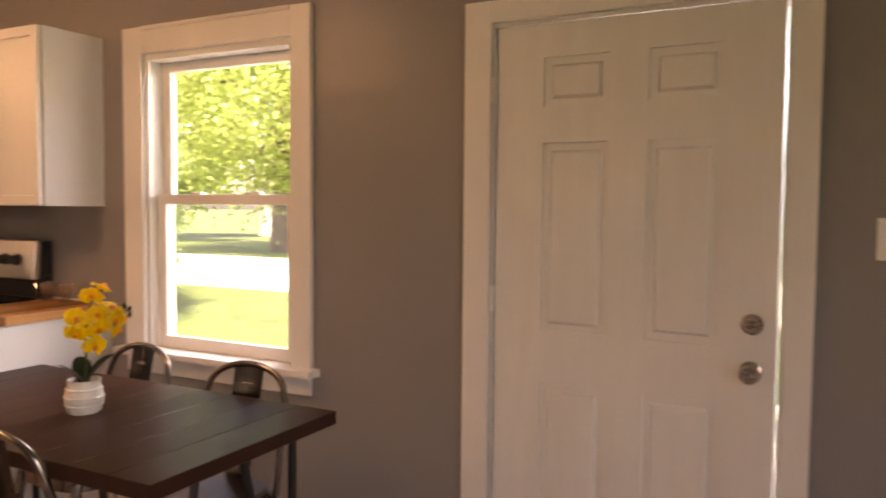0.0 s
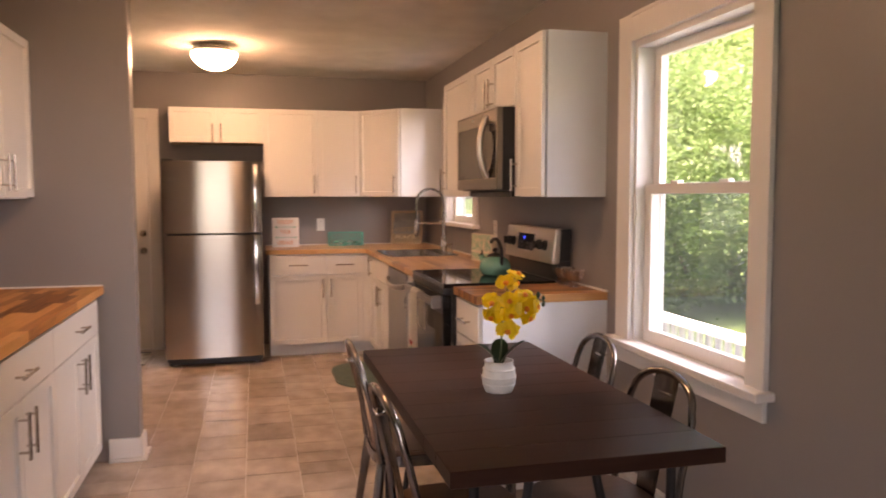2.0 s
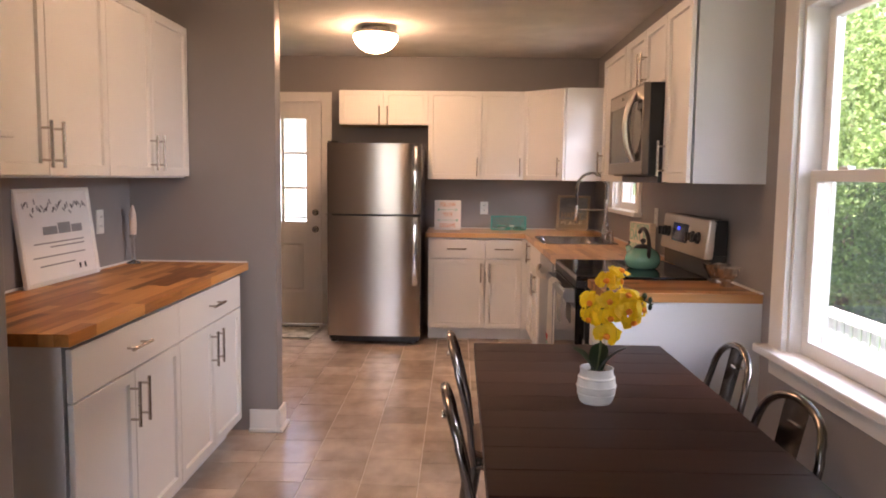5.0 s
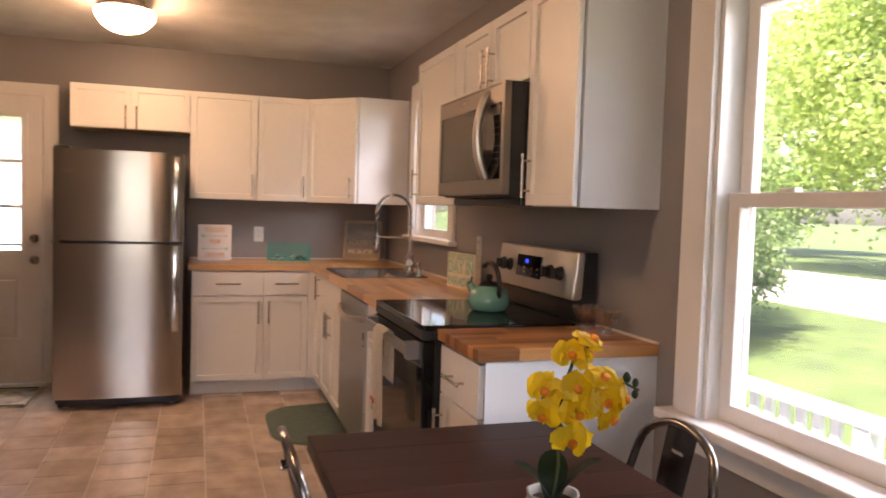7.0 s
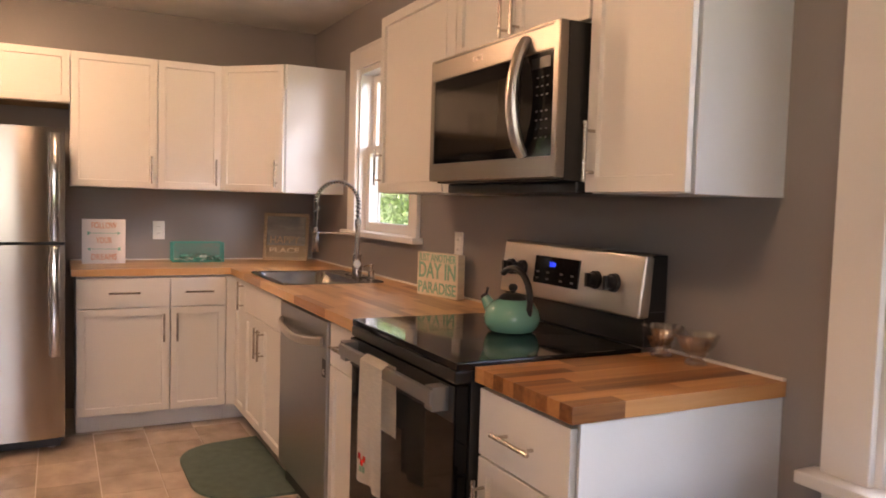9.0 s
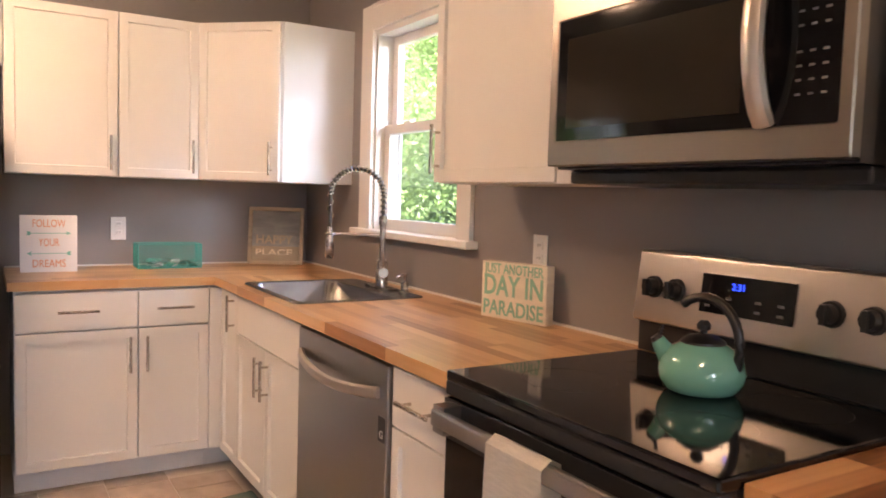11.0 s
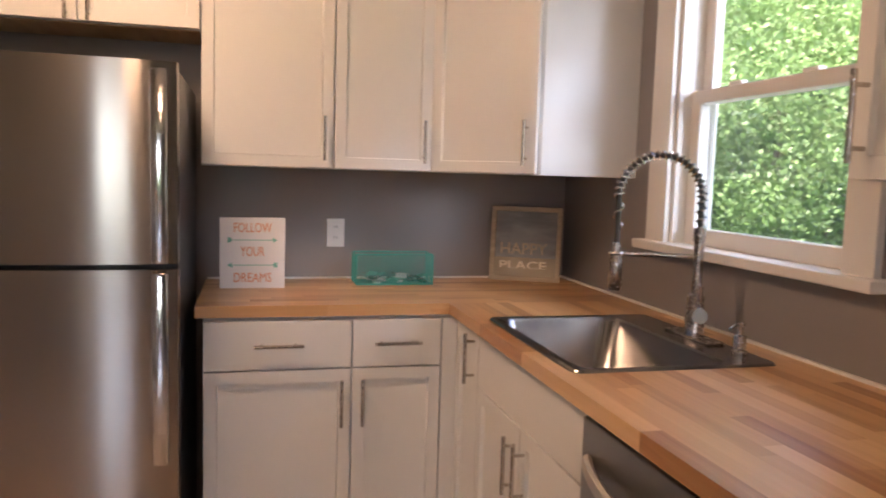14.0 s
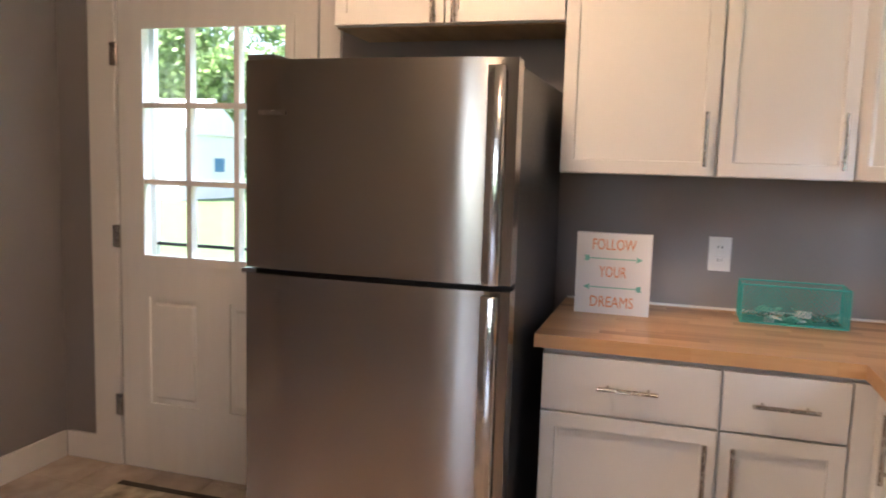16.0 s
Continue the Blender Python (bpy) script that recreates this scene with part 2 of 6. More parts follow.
M_POT = material("white_ceramic", (0.72, 0.70, 0.66), 0.35, 0, 0.08, 25)
M_SOIL = material("soil", (0.03, 0.02, 0.015), 0.9, 0, 0.3, 60)
M_PANE = pane_glass("window_glass")
M_SCREEN = screen_mesh("screen_wire", (0.055, 0.062, 0.066), 0.14)
# tinted for the pale strip of daylight beside the front door
M_FROST = glass("door_gap_glass", (0.11, 0.145, 0.175), 0.7, 1.2)
M_OVENGLASS = material("smoked_glass", (0.024, 0.020, 0.016), 0.06, 0, 0.02, 10, bump=0, spec=0.25)
M_CLEAR = glass("clear_cut_glass")
M_CUT = pane_glass("bright_cut_glass", 0.32)
M_DOME = glow("lit_lamp_glass", (1.0, 0.655, 0.39), LAMP_STRENGTH)
M_DOME_DINING = glow("lit_dining_lamp_glass", (1.0, 0.655, 0.39), DINING_STRENGTH)
M_DISPLAY = glow("blue_display", (0.02, 0.06, 1.0), 0.35)
M_LENS = glow("lit_hood_lens", (1.0, 0.72, 0.42), 2.0)
M_RUG = material("patterned_rug", (0.36, 0.30, 0.22), 0.95, 0, 0.5, 14, bump=0.8, fine=200)
M_BLIND = material("dark_blind", (0.02, 0.02, 0.022), 0.4, 0, 0.05, 10)
M_GRASS = material("lawn", (0.048, 0.085, 0.018), 0.9, 0, 0.30, 1.2, bump=0.9, fine=30)
M_CONC = material("pale_concrete", (0.50, 0.48, 0.45), 0.8, 0, 0.1, 2.0, bump=0.3)
M_BARK = material("tree_bark", (0.10, 0.075, 0.055), 0.9, 0, 0.3, 6, (1, 1, 0.3), 1.0, 30)
M_VINYL = material("white_vinyl_siding", (0.78, 0.78, 0.77), 0.5, 0, 0.03, 3)
M_ROOF = material("grey_shingle", (0.14, 0.13, 0.125), 0.9, 0, 0.2, 6, bump=0.8)
M_CARPAINT = material("black_car_paint", (0.008, 0.008, 0.011), 0.3, 0, 0.05, 5, bump=0, coat=0.15)
M_TYRE = material("tyre_rubber", (0.02, 0.02, 0.02), 0.8, 0, 0.1, 20)
M_REDLAMP = material("red_lamp_plastic", (0.5, 0.02, 0.015), 0.2, 0, 0.05, 10, bump=0)


def leaf_material(name, color, low=0.6, high=1.5, through=0.5):
    m = bpy.data.materials.new(name)
    m.use_nodes = True
    t = m.node_tree
    n = t.nodes.new
    out = t.nodes["Material Output"]
    b = t.nodes["Principled BSDF"]
    ge = n("ShaderNodeNewGeometry")
    mr = n("ShaderNodeMapRange")
    mr.inputs[3].default_value, mr.inputs[4].default_value = low, high
    t.links.new(ge.outputs["Random Per Island"], mr.inputs[0])
    sc = n("ShaderNodeVectorMath")
    sc.operation = "SCALE"
    sc.inputs[0].default_value = color
    t.links.new(mr.outputs[0], sc.inputs["Scale"])
    t.links.new(sc.outputs[0], b.inputs["Base Color"])
    b.inputs["Roughness"].default_value = 0.5
    tl, mx = n("ShaderNodeBsdfTranslucent"), n("ShaderNodeMixShader")
    t.links.new(sc.outputs[0], tl.inputs[0])
    mx.inputs[0].default_value = through
    t.links.new(b.outputs[0], mx.inputs[1])
    t.links.new(tl.outputs[0], mx.inputs[2])
    t.links.new(mx.outputs[0], out.inputs[0])
    return m


M_LEAVES = leaf_material("maple_leaves", (0.25, 0.35, 0.10), 0.6, 1.4, 0.55)
M_YELLOW = leaf_material("yellow_petal", (0.95, 0.66, 0.02), 0.85, 1.05, 0.4)
M_LEAVES2 = leaf_material("bush_leaves", (0.18, 0.275, 0.095), 0.6, 1.4, 0.55)


# ==== building helpers ====
def box(bm, x0, x1, y0, y1, z0, z1):
    c = Matrix.Translation(((x0 + x1) / 2, (y0 + y1) / 2, (z0 + z1) / 2)) @ Matrix.Diagonal((abs(x1 - x0), abs(y1 - y0), abs(z1 - z0), 1))
    return bmesh.ops.create_cube(bm, size=1.0, matrix=c)["verts"]


def rod(bm, a, b, r, r2=None, seg=12):
    """A round bar from a to b."""
    a, b = Vector(a), Vector(b)
    q = (b - a).to_track_quat("Z", "Y").to_matrix().to_4x4()
    m = Matrix.Translation((a + b) / 2) @ q
    bmesh.ops.create_cone(bm, cap_ends=True, segments=seg, radius1=r, radius2=r if r2 is None else r2, depth=(b - a).length, matrix=m)


def tube(bm, pts, r, seg=8, closed=False):
    """A bent tube along a line of points."""
    pts = [Vector(p) for p in pts]
    rings = []
    n = len(pts)
    up = Vector((0, 0, 1))
    for i, p in enumerate(pts):
        d = (pts[(i + 1) % n] - pts[i - 1]) if closed else (pts[min(i + 1, n - 1)] - pts[max(i - 1, 0)])
        d.normalize()
        s = d.cross(up)
        if s.length < 0.05:
            s = d.cross(Vector((0, 1, 0)))
        s.normalize()
        if i and s.dot(last) < 0:
            s = -s
        last = s
        w = d.cross(s)
        rings.append([bm.verts.new(p + r * (math.cos(k * math.tau / seg) * s + math.sin(k * math.tau / seg) * w)) for k in range(seg)])
    for i in range(n if closed else n - 1):
        A, B = rings[i], rings[(i + 1) % n]
        for k in range(seg):
            bm.faces.new((A[k], A[(k + 1) % seg], B[(k + 1) % seg], B[k]))
    if not closed:
        bm.faces.new(rings[0][::-1])
        bm.faces.new(rings[-1])


def lathe(bm, profile, center, seg=32, flute=0.0, flutes=0):
    """A turned shape from (radius, height) pairs about a vertical axis."""
    cx, cy, cz = center
    rings = []
    for r, z in profile:
        rings.append([bm.verts.new((cx + (r * (1 + flute * math.cos(flutes * k * math.tau / seg))) * math.cos(k * math.tau / seg),
                                    cy + (r * (1 + flute * math.cos(flutes * k * math.tau / seg))) * math.sin(k * math.tau / seg), cz + z)) for k in range(seg)])
    for A, B in zip(rings, rings[1:]):
        for k in range(seg):
            bm.faces.new((A[k], A[(k + 1) % seg], B[(k + 1) % seg], B[k]))
    if profile[0][0] > 1e-4:
        bm.faces.new(rings[0][::-1])
    if profile[-1][0] > 1e-4:
        bm.faces.new(rings[-1])
    bmesh.ops.remove_doubles(bm, verts=bm.verts, dist=1e-5)


def bevelled(bm, r, seg=2):
    bmesh.ops.bevel(bm, geom=list(bm.edges), offset=r, segments=seg, affect="EDGES", profile=0.6)
    return bm


def mesh_from(name, bm, mat, smooth=False):
    bmesh.ops.recalc_face_normals(bm, faces=bm.faces)
    me = bpy.data.meshes.new(name)
    bm.to_mesh(me)
    bm.free()
    me.materials.append(mat)
    if smooth:
        me.polygons.foreach_set("use_smooth", [True] * len(me.polygons))
        me.set_sharp_from_angle(angle=radians(38))
    return me


def part(name, bm, mat, parent, label="", smooth=False):
    """One mesh under a thing or a part; its points are given in the thing's building place."""
    ob = new(name, mesh_from(name, bm, mat, smooth))
    ob.parent = parent
    if parent.type == "EMPTY":
        ob.matrix_parent_inverse = Matrix.Translation(parent.location).inverted()
    return tagged(ob, label)


def thing(name, at, label, category, group="", kind=""):
    ob = new(name)
    ob.empty_display_size = 0.1
    ob.location = at
    return tagged(ob, label, category, group, kind)


def solid(name, bm, mat, label, category, kind="", group="", smooth=False):
    """A thing or a piece of the setting that is one mesh."""
    return tagged(new(name, mesh_from(name, bm, mat, smooth)), label, category, group, kind)


def B(*boxes, r=0.0, seg=2, m=None):
    """A bmesh of boxes, bevelled one by one, then turned by m."""
    bm = bmesh.new()
    for b in boxes:
        one = bmesh.new()
        box(one, *b)
        if r:
            bevelled(one, r, seg)
        me = bpy.data.meshes.new("tmp")
        one.to_mesh(me)
        one.free()
        bm.from_mesh(me)
        bpy.data.meshes.remove(me)
    if m is not None:
        bm.transform(m)
    return bm


def lettering(name, body, size, m, mat, parent, depth=0.0008, bold=0.0, align="CENTER", width=None):
    """Words in the built-in font, as a mesh; m carries its plane (x along the line, y up)."""
    cu = bpy.data.curves.new(name, "FONT")
    cu.body, cu.size, cu.extrude, cu.offset, cu.align_x, cu.align_y = body, size, depth, bold, align, "CENTER"
    cu.resolution_u = 3
    tmp = new("tmp_text", cu)
    me = bpy.data.meshes.new_from_object(tmp.evaluated_get(bpy.context.evaluated_depsgraph_get()))
    bpy.data.objects.remove(tmp)
    if width:
        xs = [v.co.x for v in me.vertices]
        me.transform(Matrix.Diagonal((width / max(max(xs) - min(xs), 1e-4), 1, 1, 1)))
    me.transform(m)
    me.materials.clear()
    me.materials.append(mat)
    ob = new(name, me)
    ob.parent = parent
    if parent.type == "EMPTY":
        ob.matrix_parent_inverse = Matrix.Translation(parent.location).inverted()
    return ob


def facing(x, y, z, side):
    """A frame whose x runs along a front, y comes out of it and z is up. side: the way the front looks."""
    ax = {"-y": ((1, 0, 0), (0, -1, 0)), "+x": ((0, 1, 0), (1, 0, 0)), "+y": ((-1, 0, 0), (0, 1, 0)), "-x": ((0, -1, 0), (-1, 0, 0))}[side]
    m = Matrix.Identity(4)
    m.col[0], m.col[1] = (*ax[0], 0), (*ax[1], 0)
    m.col[3] = (x, y, z, 1)
    return m

# ==== the shell ====
CEIL = 2.465
WT = 0.14
W1 = (4.10, 4.928, 0.73, 2.038)
W2 = (0.87, 1.66, 1.15, 2.10)
D1 = (5.780, 6.710, 0.0, 2.0)
D2 = (-3.46, -2.505, 0.0, 2.055)


def wall_with_holes(name, along, a0, a1, b0, b1, holes, label):
    """A wall along x or y, from a0 to a1, thick from b0 to b1, with openings (start, end, low, high)."""
    bm = bmesh.new()
    cuts = sorted(holes)
    pieces, s = [], a0
    for h0, h1, lo, hi in cuts:
        pieces += [(s, h0, 0, CEIL), (h0, h1, hi, CEIL)] + ([(h0, h1, 0, lo)] if lo > 0.01 else [])
        s = h1
    pieces.append((s, a1, 0, CEIL))
    for p0, p1, lo, hi in pieces:
        box(bm, *((p0, p1, b0, b1) if along == "x" else (b0, b1, p0, p1)), lo, hi)
    return solid(name, bm, M_WALL, label, "wall", "structure")


wall_with_holes("wall_north", "x", 0, 8.5, 0, WT, [W1, W2, D1], "grey painted wall with windows and front door")
wall_with_holes("wall_west", "y", -3.92, WT, -WT, 0, [D2], "grey painted wall behind the fridge and back door")
# the east wall is out of view; its openings are added to admit daylight
wall_with_holes("wall_east", "y", -5.6, WT, 8.5, 8.5 + WT, [(-4.6, -3.4, 0.7, 2.0), (-2.9, -1.8, 0.8, 2.0)], "grey painted wall out of view, with openings added for daylight")
solid("wall_south_kitchen", B((0, 2.87, -3.92, -3.78, 0, CEIL)), M_WALL, "grey painted side wall beside back door", "wall", "structure")
solid("wall_partition", B((2.87, 2.99, -3.92, -2.215, 0, CEIL), r=0.006), M_WALL, "grey painted partition wall end beside the counter", "wall", "structure")
solid("wall_alcove", B((2.99, 5.07, -3.13, -2.99, 0, CEIL)), M_WALL, "grey painted back wall of the counter alcove", "wall", "structure")
solid("wall_return", B((5.07, 5.75, -3.13, -2.40, 0, CEIL), r=0.006), M_WALL, "grey painted wall corner beside the counter alcove", "wall", "structure")
solid("wall_south", B((5.6, 8.64, -5.74, -5.6, 0, CEIL)), M_WALL, "plain grey wall of the next room", "wall", "structure")
solid("wall_south_side", B((5.46, 5.6, -5.6, -3.13, 0, CEIL)), M_WALL, "plain grey side wall of the next room", "wall", "structure")
solid("ceiling", B((-WT, 8.64, -5.74, WT, CEIL, CEIL + 0.12)), M_CEIL, "off-white lightly textured ceiling", "ceiling", "structure")
# unseen overhang, added to keep high sky light out of the windows
solid("sky_block_eave", B((-0.6, 9.1, WT, 0.58, CEIL + 0.02, CEIL + 0.14), r=0.01), M_VINYL, "added white eave, out of view, blocking high sky light at the windows", "eave", "structure")
floor = solid("floor", B((-WT, 8.64, -5.74, WT, -0.12, -0.004)), M_GROUT, "brown slate-look vinyl tile floor", "floor", "structure")

for nm, bx in (("baseboard_alcove_end", (2.99, 3.006, -2.365, -2.215, 0, 0.12)), ("baseboard_partition", (2.87, 3.006, -2.215, -2.199, 0, 0.12)),
               ("baseboard_partition_west", (2.854, 2.87, -3.78, -2.199, 0, 0.12)), ("baseboard_south", (0.016, 2.854, -3.78, -3.764, 0, 0.12)),
               ("baseboard_west_a", (0, 0.016, -3.764, -3.60, 0, 0.12)), ("baseboard_north_a", (3.90, 4.085, -0.016, 0, 0, 0.12)), ("baseboard_north_b", (4.475, 5.680, -0.016, 0, 0, 0.12)),
               ("baseboard_north_c", (6.785, 8.5, -0.016, 0, 0, 0.12)), ("baseboard_east", (8.484, 8.5, -5.6, -0.016, 0, 0.12)), ("baseboard_return", (5.07, 5.75, -2.40, -2.384, 0, 0.12))):
    bm = B(bx, r=0.005)
    solid(nm, bm, M_TRIM, "white painted wooden baseboard", "baseboard", "structure")


for nm, bx in (("trim_shoe_alcove", (3.006, 3.024, -2.365, -2.199, 0, 0.02)), ("trim_shoe_partition", (2.836, 3.024, -2.199, -2.181, 0, 0.02)), ("trim_shoe_partition_west", (2.836, 2.854, -3.764, -2.199, 0, 0.02))):
    solid(nm, B(bx, r=0.007, seg=3), M_TRIM, "white quarter-round shoe moulding", "trim", "structure")


# ==== windows and doors ====
def ring(x0, x1, z0, z1, y0, y1, side, low, high):
    """A rectangular frame of one piece in an upright plane along x."""
    bm = bmesh.new()
    o = [(x0, z0), (x1, z0), (x1, z1), (x0, z1)]
    i = [(x0 + side, z0 + low), (x1 - side, z0 + low), (x1 - side, z1 - high), (x0 + side, z1 - high)]
    V = [[bm.verts.new((x, y, z)) for x, z in loop] for loop in (o, i) for y in (y0, y1)]
    for k in range(4):
        n = (k + 1) % 4
        for A, C in ((V[0], V[1]), (V[2], V[3]), (V[0], V[2]), (V[1], V[3])):
            bm.faces.new((A[k], A[n], C[n], C[k]))
    bmesh.ops.bevel(bm, geom=list(bm.edges), offset=0.003, segments=1, affect="EDGES")
    return bm


def double_hung(name, hole, label, casing=0.115, stool_out=0.05, mid=1.40, apron=True):
    x0, x1, z0, z1 = hole
    root = thing(name, ((x0 + x1) / 2, 0, z0), label, "window", kind="structure")
    c = casing
    part("casing_side", B((x0 - c, x0 + 0.004, -0.022, 0, z0, z1 + c), r=0.004), M_TRIM, root)
    part("casing_side", B((x1 - 0.004, x1 + c - 0.02, -0.022, 0, z0, z1 + c), r=0.004), M_TRIM, root)
    part("casing_head", B((x0 + 0.004, x1 - 0.004, -0.022, 0, z1 - 0.004, z1 + c), (x0 + 0.004, x1 - 0.004, -0.030, -0.022, z1 + c - 0.018, z1 + c), r=0.003), M_TRIM, root)
    part("window_sill", B((x0 - c - 0.03, x1 + c + 0.01, -stool_out - 0.022, 0.0445, z0 - 0.026, z0 + 0.005), r=0.006), M_TRIM, root)
    if apron:
        part("apron", B((x0 - c + 0.005, x1 + c - 0.025, -0.018, 0, z0 - 0.105, z0 - 0.027), r=0.003), M_TRIM, root)
    part("window_frame", B((x0, x0 + 0.02, 0.0, WT, z0, z1), (x1 - 0.02, x1, 0.0, WT, z0, z1), (x0 + 0.02, x1 - 0.02, 0.0, WT, z1 - 0.03, z1), (x0 + 0.02, x1 - 0.02, 0.05, WT + 0.03, z0 - 0.02, z0 - 0.002), r=0.002), M_TRIM, root)
    for nm, lo, hi, yy in (("lower_sash", z0 + 0.002, mid + 0.02, 0.045), ("upper_sash", mid - 0.02, z1 - 0.03, 0.082)):
        s, b0, b1 = 0.05, 0.055 if nm == "lower_sash" else 0.042, 0.042
        sash = part(nm, ring(x0 + 0.02, x1 - 0.02, lo, hi, yy, yy + 0.034, s, b0, b1), M_TRIM, root)
        pane = part("pane", B((x0 + 0.07, x1 - 0.07, yy + 0.015, yy + 0.019, lo + b0, hi - b1)), M_PANE, sash, "clear window glass")
        pane.visible_shadow = False
    scr = part("insect_screen", ring(x0 + 0.02, x1 - 0.02, z0 + 0.002, mid + 0.01, 0.122, 0.134, 0.018, 0.018, 0.018), M_WHITE, root, "half-height insect screen")
    part("mesh", B((x0 + 0.037, x1 - 0.037, 0.1275, 0.1285, z0 + 0.019, mid - 0.007)), M_SCREEN, scr, "fine grey screen mesh").visible_shadow = False
    for fx in (0.3, 0.7):
        xx = x0 + (x1 - x0) * fx
        part("sash_lock", B((xx - 0.03, xx + 0.03, 0.048, 0.075, mid + 0.02, mid + 0.032), r=0.004), M_WHITE, root)
    return root


double_hung("window_1", W1, "white painted double-hung window with wide casing", mid=1.40)
double_hung("window_2", W2, "white painted double-hung window above the sink", stool_out=0.035, mid=1.63, apron=False)


def panelled(bm, w, h, t, panels):
    """A door slab in its own plane: u 0..w, out 0..t, z 0..h; panels (u0, u1, z0, z1) sunk with a raised field. Holes where a panel has a fifth entry."""
    us = sorted({0, w, *[p[0] for p in panels], *[p[1] for p in panels]})
    zs = sorted({0, h, *[p[2] for p in panels], *[p[3] for p in panels]})
    for u0, u1 in zip(us, us[1:]):
        for z0, z1 in zip(zs, zs[1:]):
            inside = [p for p in panels if p[0] <= u0 and u1 <= p[1] and p[2] <= z0 and z1 <= p[3]]
            if not inside:
                box(bm, u0, u1, 0, t, z0, z1)
    for p in panels:
        if len(p) > 4:
            continue
        u0, u1, z0, z1 = p
        box(bm, u0, u1, 0.012, t - 0.012, z0, z1)
        vs = box(bm, u0 + 0.022, u1 - 0.022, t - 0.014, t - 0.001, z0 + 0.022, z1 - 0.022)
        for v in vs:
            if v.co.y > t - 0.005:
                v.co.x += 0.012 if v.co.x < (u0 + u1) / 2 else -0.012
                v.co.z += 0.012 if v.co.z < (z0 + z1) / 2 else -0.012
    bmesh.ops.remove_doubles(bm, verts=bm.verts, dist=1e-5)


def knob(parent, m, label):
    bm = bmesh.new()
    lathe(bm, [(0.0, 0.0), (0.032, 0.0), (0.033, 0.006), (0.014, 0.012), (0.012, 0.03), (0.024, 0.038), (0.029, 0.05), (0.024, 0.062), (0.0, 0.066)], (0, 0, 0), 20)
    bm.transform(m)
    part("door_knob", bm, M_NICKEL, parent, label, True)


OUT = Matrix.Rotation(radians(90), 4, "X")   # turned shapes: axis towards -y
# front door, slightly ajar, hinged beside the window
door1 = thing("door_1", (5.797, 0.0, 0), "white six-panel front door standing slightly ajar", "door", kind="structure")
bm = bmesh.new()
w = 0.892
pan = []
for a, b in ((0.165, 0.385), (0.51, 0.73)):
    pan += [(a, b, 0.17, 0.78), (a, b, 0.955, 1.58), (a, b, 1.70, 1.86)]
panelled(bm, w, 1.968, 0.044, pan)
bm.transform(facing(5.797, 0.046, 0.008, "-y"))
slab = part("door_panel", bm, M_DOOR, door1)
slab.matrix_parent_inverse = Matrix.Translation((5.797, 0, 0)).inverted()
knob(slab, Matrix.Translation((6.623, 0.002, 0.895)) @ OUT, "brushed nickel round door knob")
bm = bmesh.new()
lathe(bm, [(0, 0), (0.031, 0), (0.031, 0.01), (0.022, 0.016), (0.016, 0.03), (0, 0.032)], (0, 0, 0), 20)
bm.transform(Matrix.Translation((6.623, 0.002, 1.037)) @ OUT)
part("deadbolt", bm, M_NICKEL, slab, "brushed nickel deadbolt", True)
door1.rotation_euler = (0, 0, radians(-1.0))
tr1 = thing("door_casing_1", (6.245, 0, 0), "white painted front door casing and jamb with hinges", "door casing", kind="structure")
part("casing_side", B((5.680, 5.779, -0.02, 0, 0, 2.07), r=0.004), M_TRIM, tr1)
part("casing_side", B((6.707, 6.785, -0.02, 0, 0, 2.07), r=0.004), M_TRIM, tr1)
part("casing_head", B((5.779, 6.707, -0.02, 0, 1.995, 2.07), r=0.004), M_TRIM, tr1)
part("jamb", B((5.7805, 5.785, 0, WT, 0, 2.0), (6.697, 6.710, 0, WT, 0, 2.0), (5.785, 6.697, 0, WT, 1.981, 2.0), (5.785, 5.805, 0.055, 0.09, 0, 1.985)), M_TRIM, tr1)
# pane added behind the ajar door so the gap reads as dim daylight
part("outer_pane", B((5.80, 6.69, WT - 0.03, WT - 0.026, 0.03, 1.98)), M_FROST, tr1, "added frosted pane that gives the door gap its pale daylight").visible_shadow = False
part("threshold", B((5.793, 6.697, 0, WT, -0.003, 0.006)), M_NICKEL, tr1)
for hz in (0.25, 1.06, 1.77):
    bm = bmesh.new()
    rod(bm, (5.790, -0.006, hz - 0.045), (5.790, -0.006, hz + 0.045), 0.007)
    box(bm, 5.781, 5.793, -0.012, 0.002, hz - 0.044, hz + 0.044)
    part("hinge", bm, M_TRIM, tr1)

# back door with nine lights
door2 = thing("door_2", (0, -3.44, 0), "white back door with nine glass panes", "door", kind="structure")
w2 = 0.925
bm = bmesh.new()
gl = (0.12, 0.80, 0.945, 1.90)
panelled(bm, w2, 2.04, 0.044, [(*gl, 1), (0.14, 0.39, 0.30, 0.77), (0.535, 0.785, 0.30, 0.77)])
F2 = facing(-0.025, -3.444, 0.006, "+x")
bm.transform(F2)
slab2 = part("door_panel", bm, M_DOOR, door2)
bm = bmesh.new()
a, b, c, d = gl
for q in (1, 2):
    uu = a + (b - a) * q / 3
    box(bm, uu - 0.011, uu + 0.011, 0.008, 0.05, c, d)
    zz = c + (d - c) * q / 3
    box(bm, a, b, 0.0085, 0.0495, zz - 0.011, zz + 0.011)
for bx in ((a - 0.03, a + 0.008, 0.04, 0.054, c - 0.03, d + 0.03), (b - 0.008, b + 0.03, 0.04, 0.054, c - 0.03, d + 0.03), (a + 0.008, b - 0.008, 0.04, 0.054, c - 0.03, c + 0.008), (a + 0.008, b - 0.008, 0.04, 0.054, d - 0.008, d + 0.03)):
    box(bm, *bx)
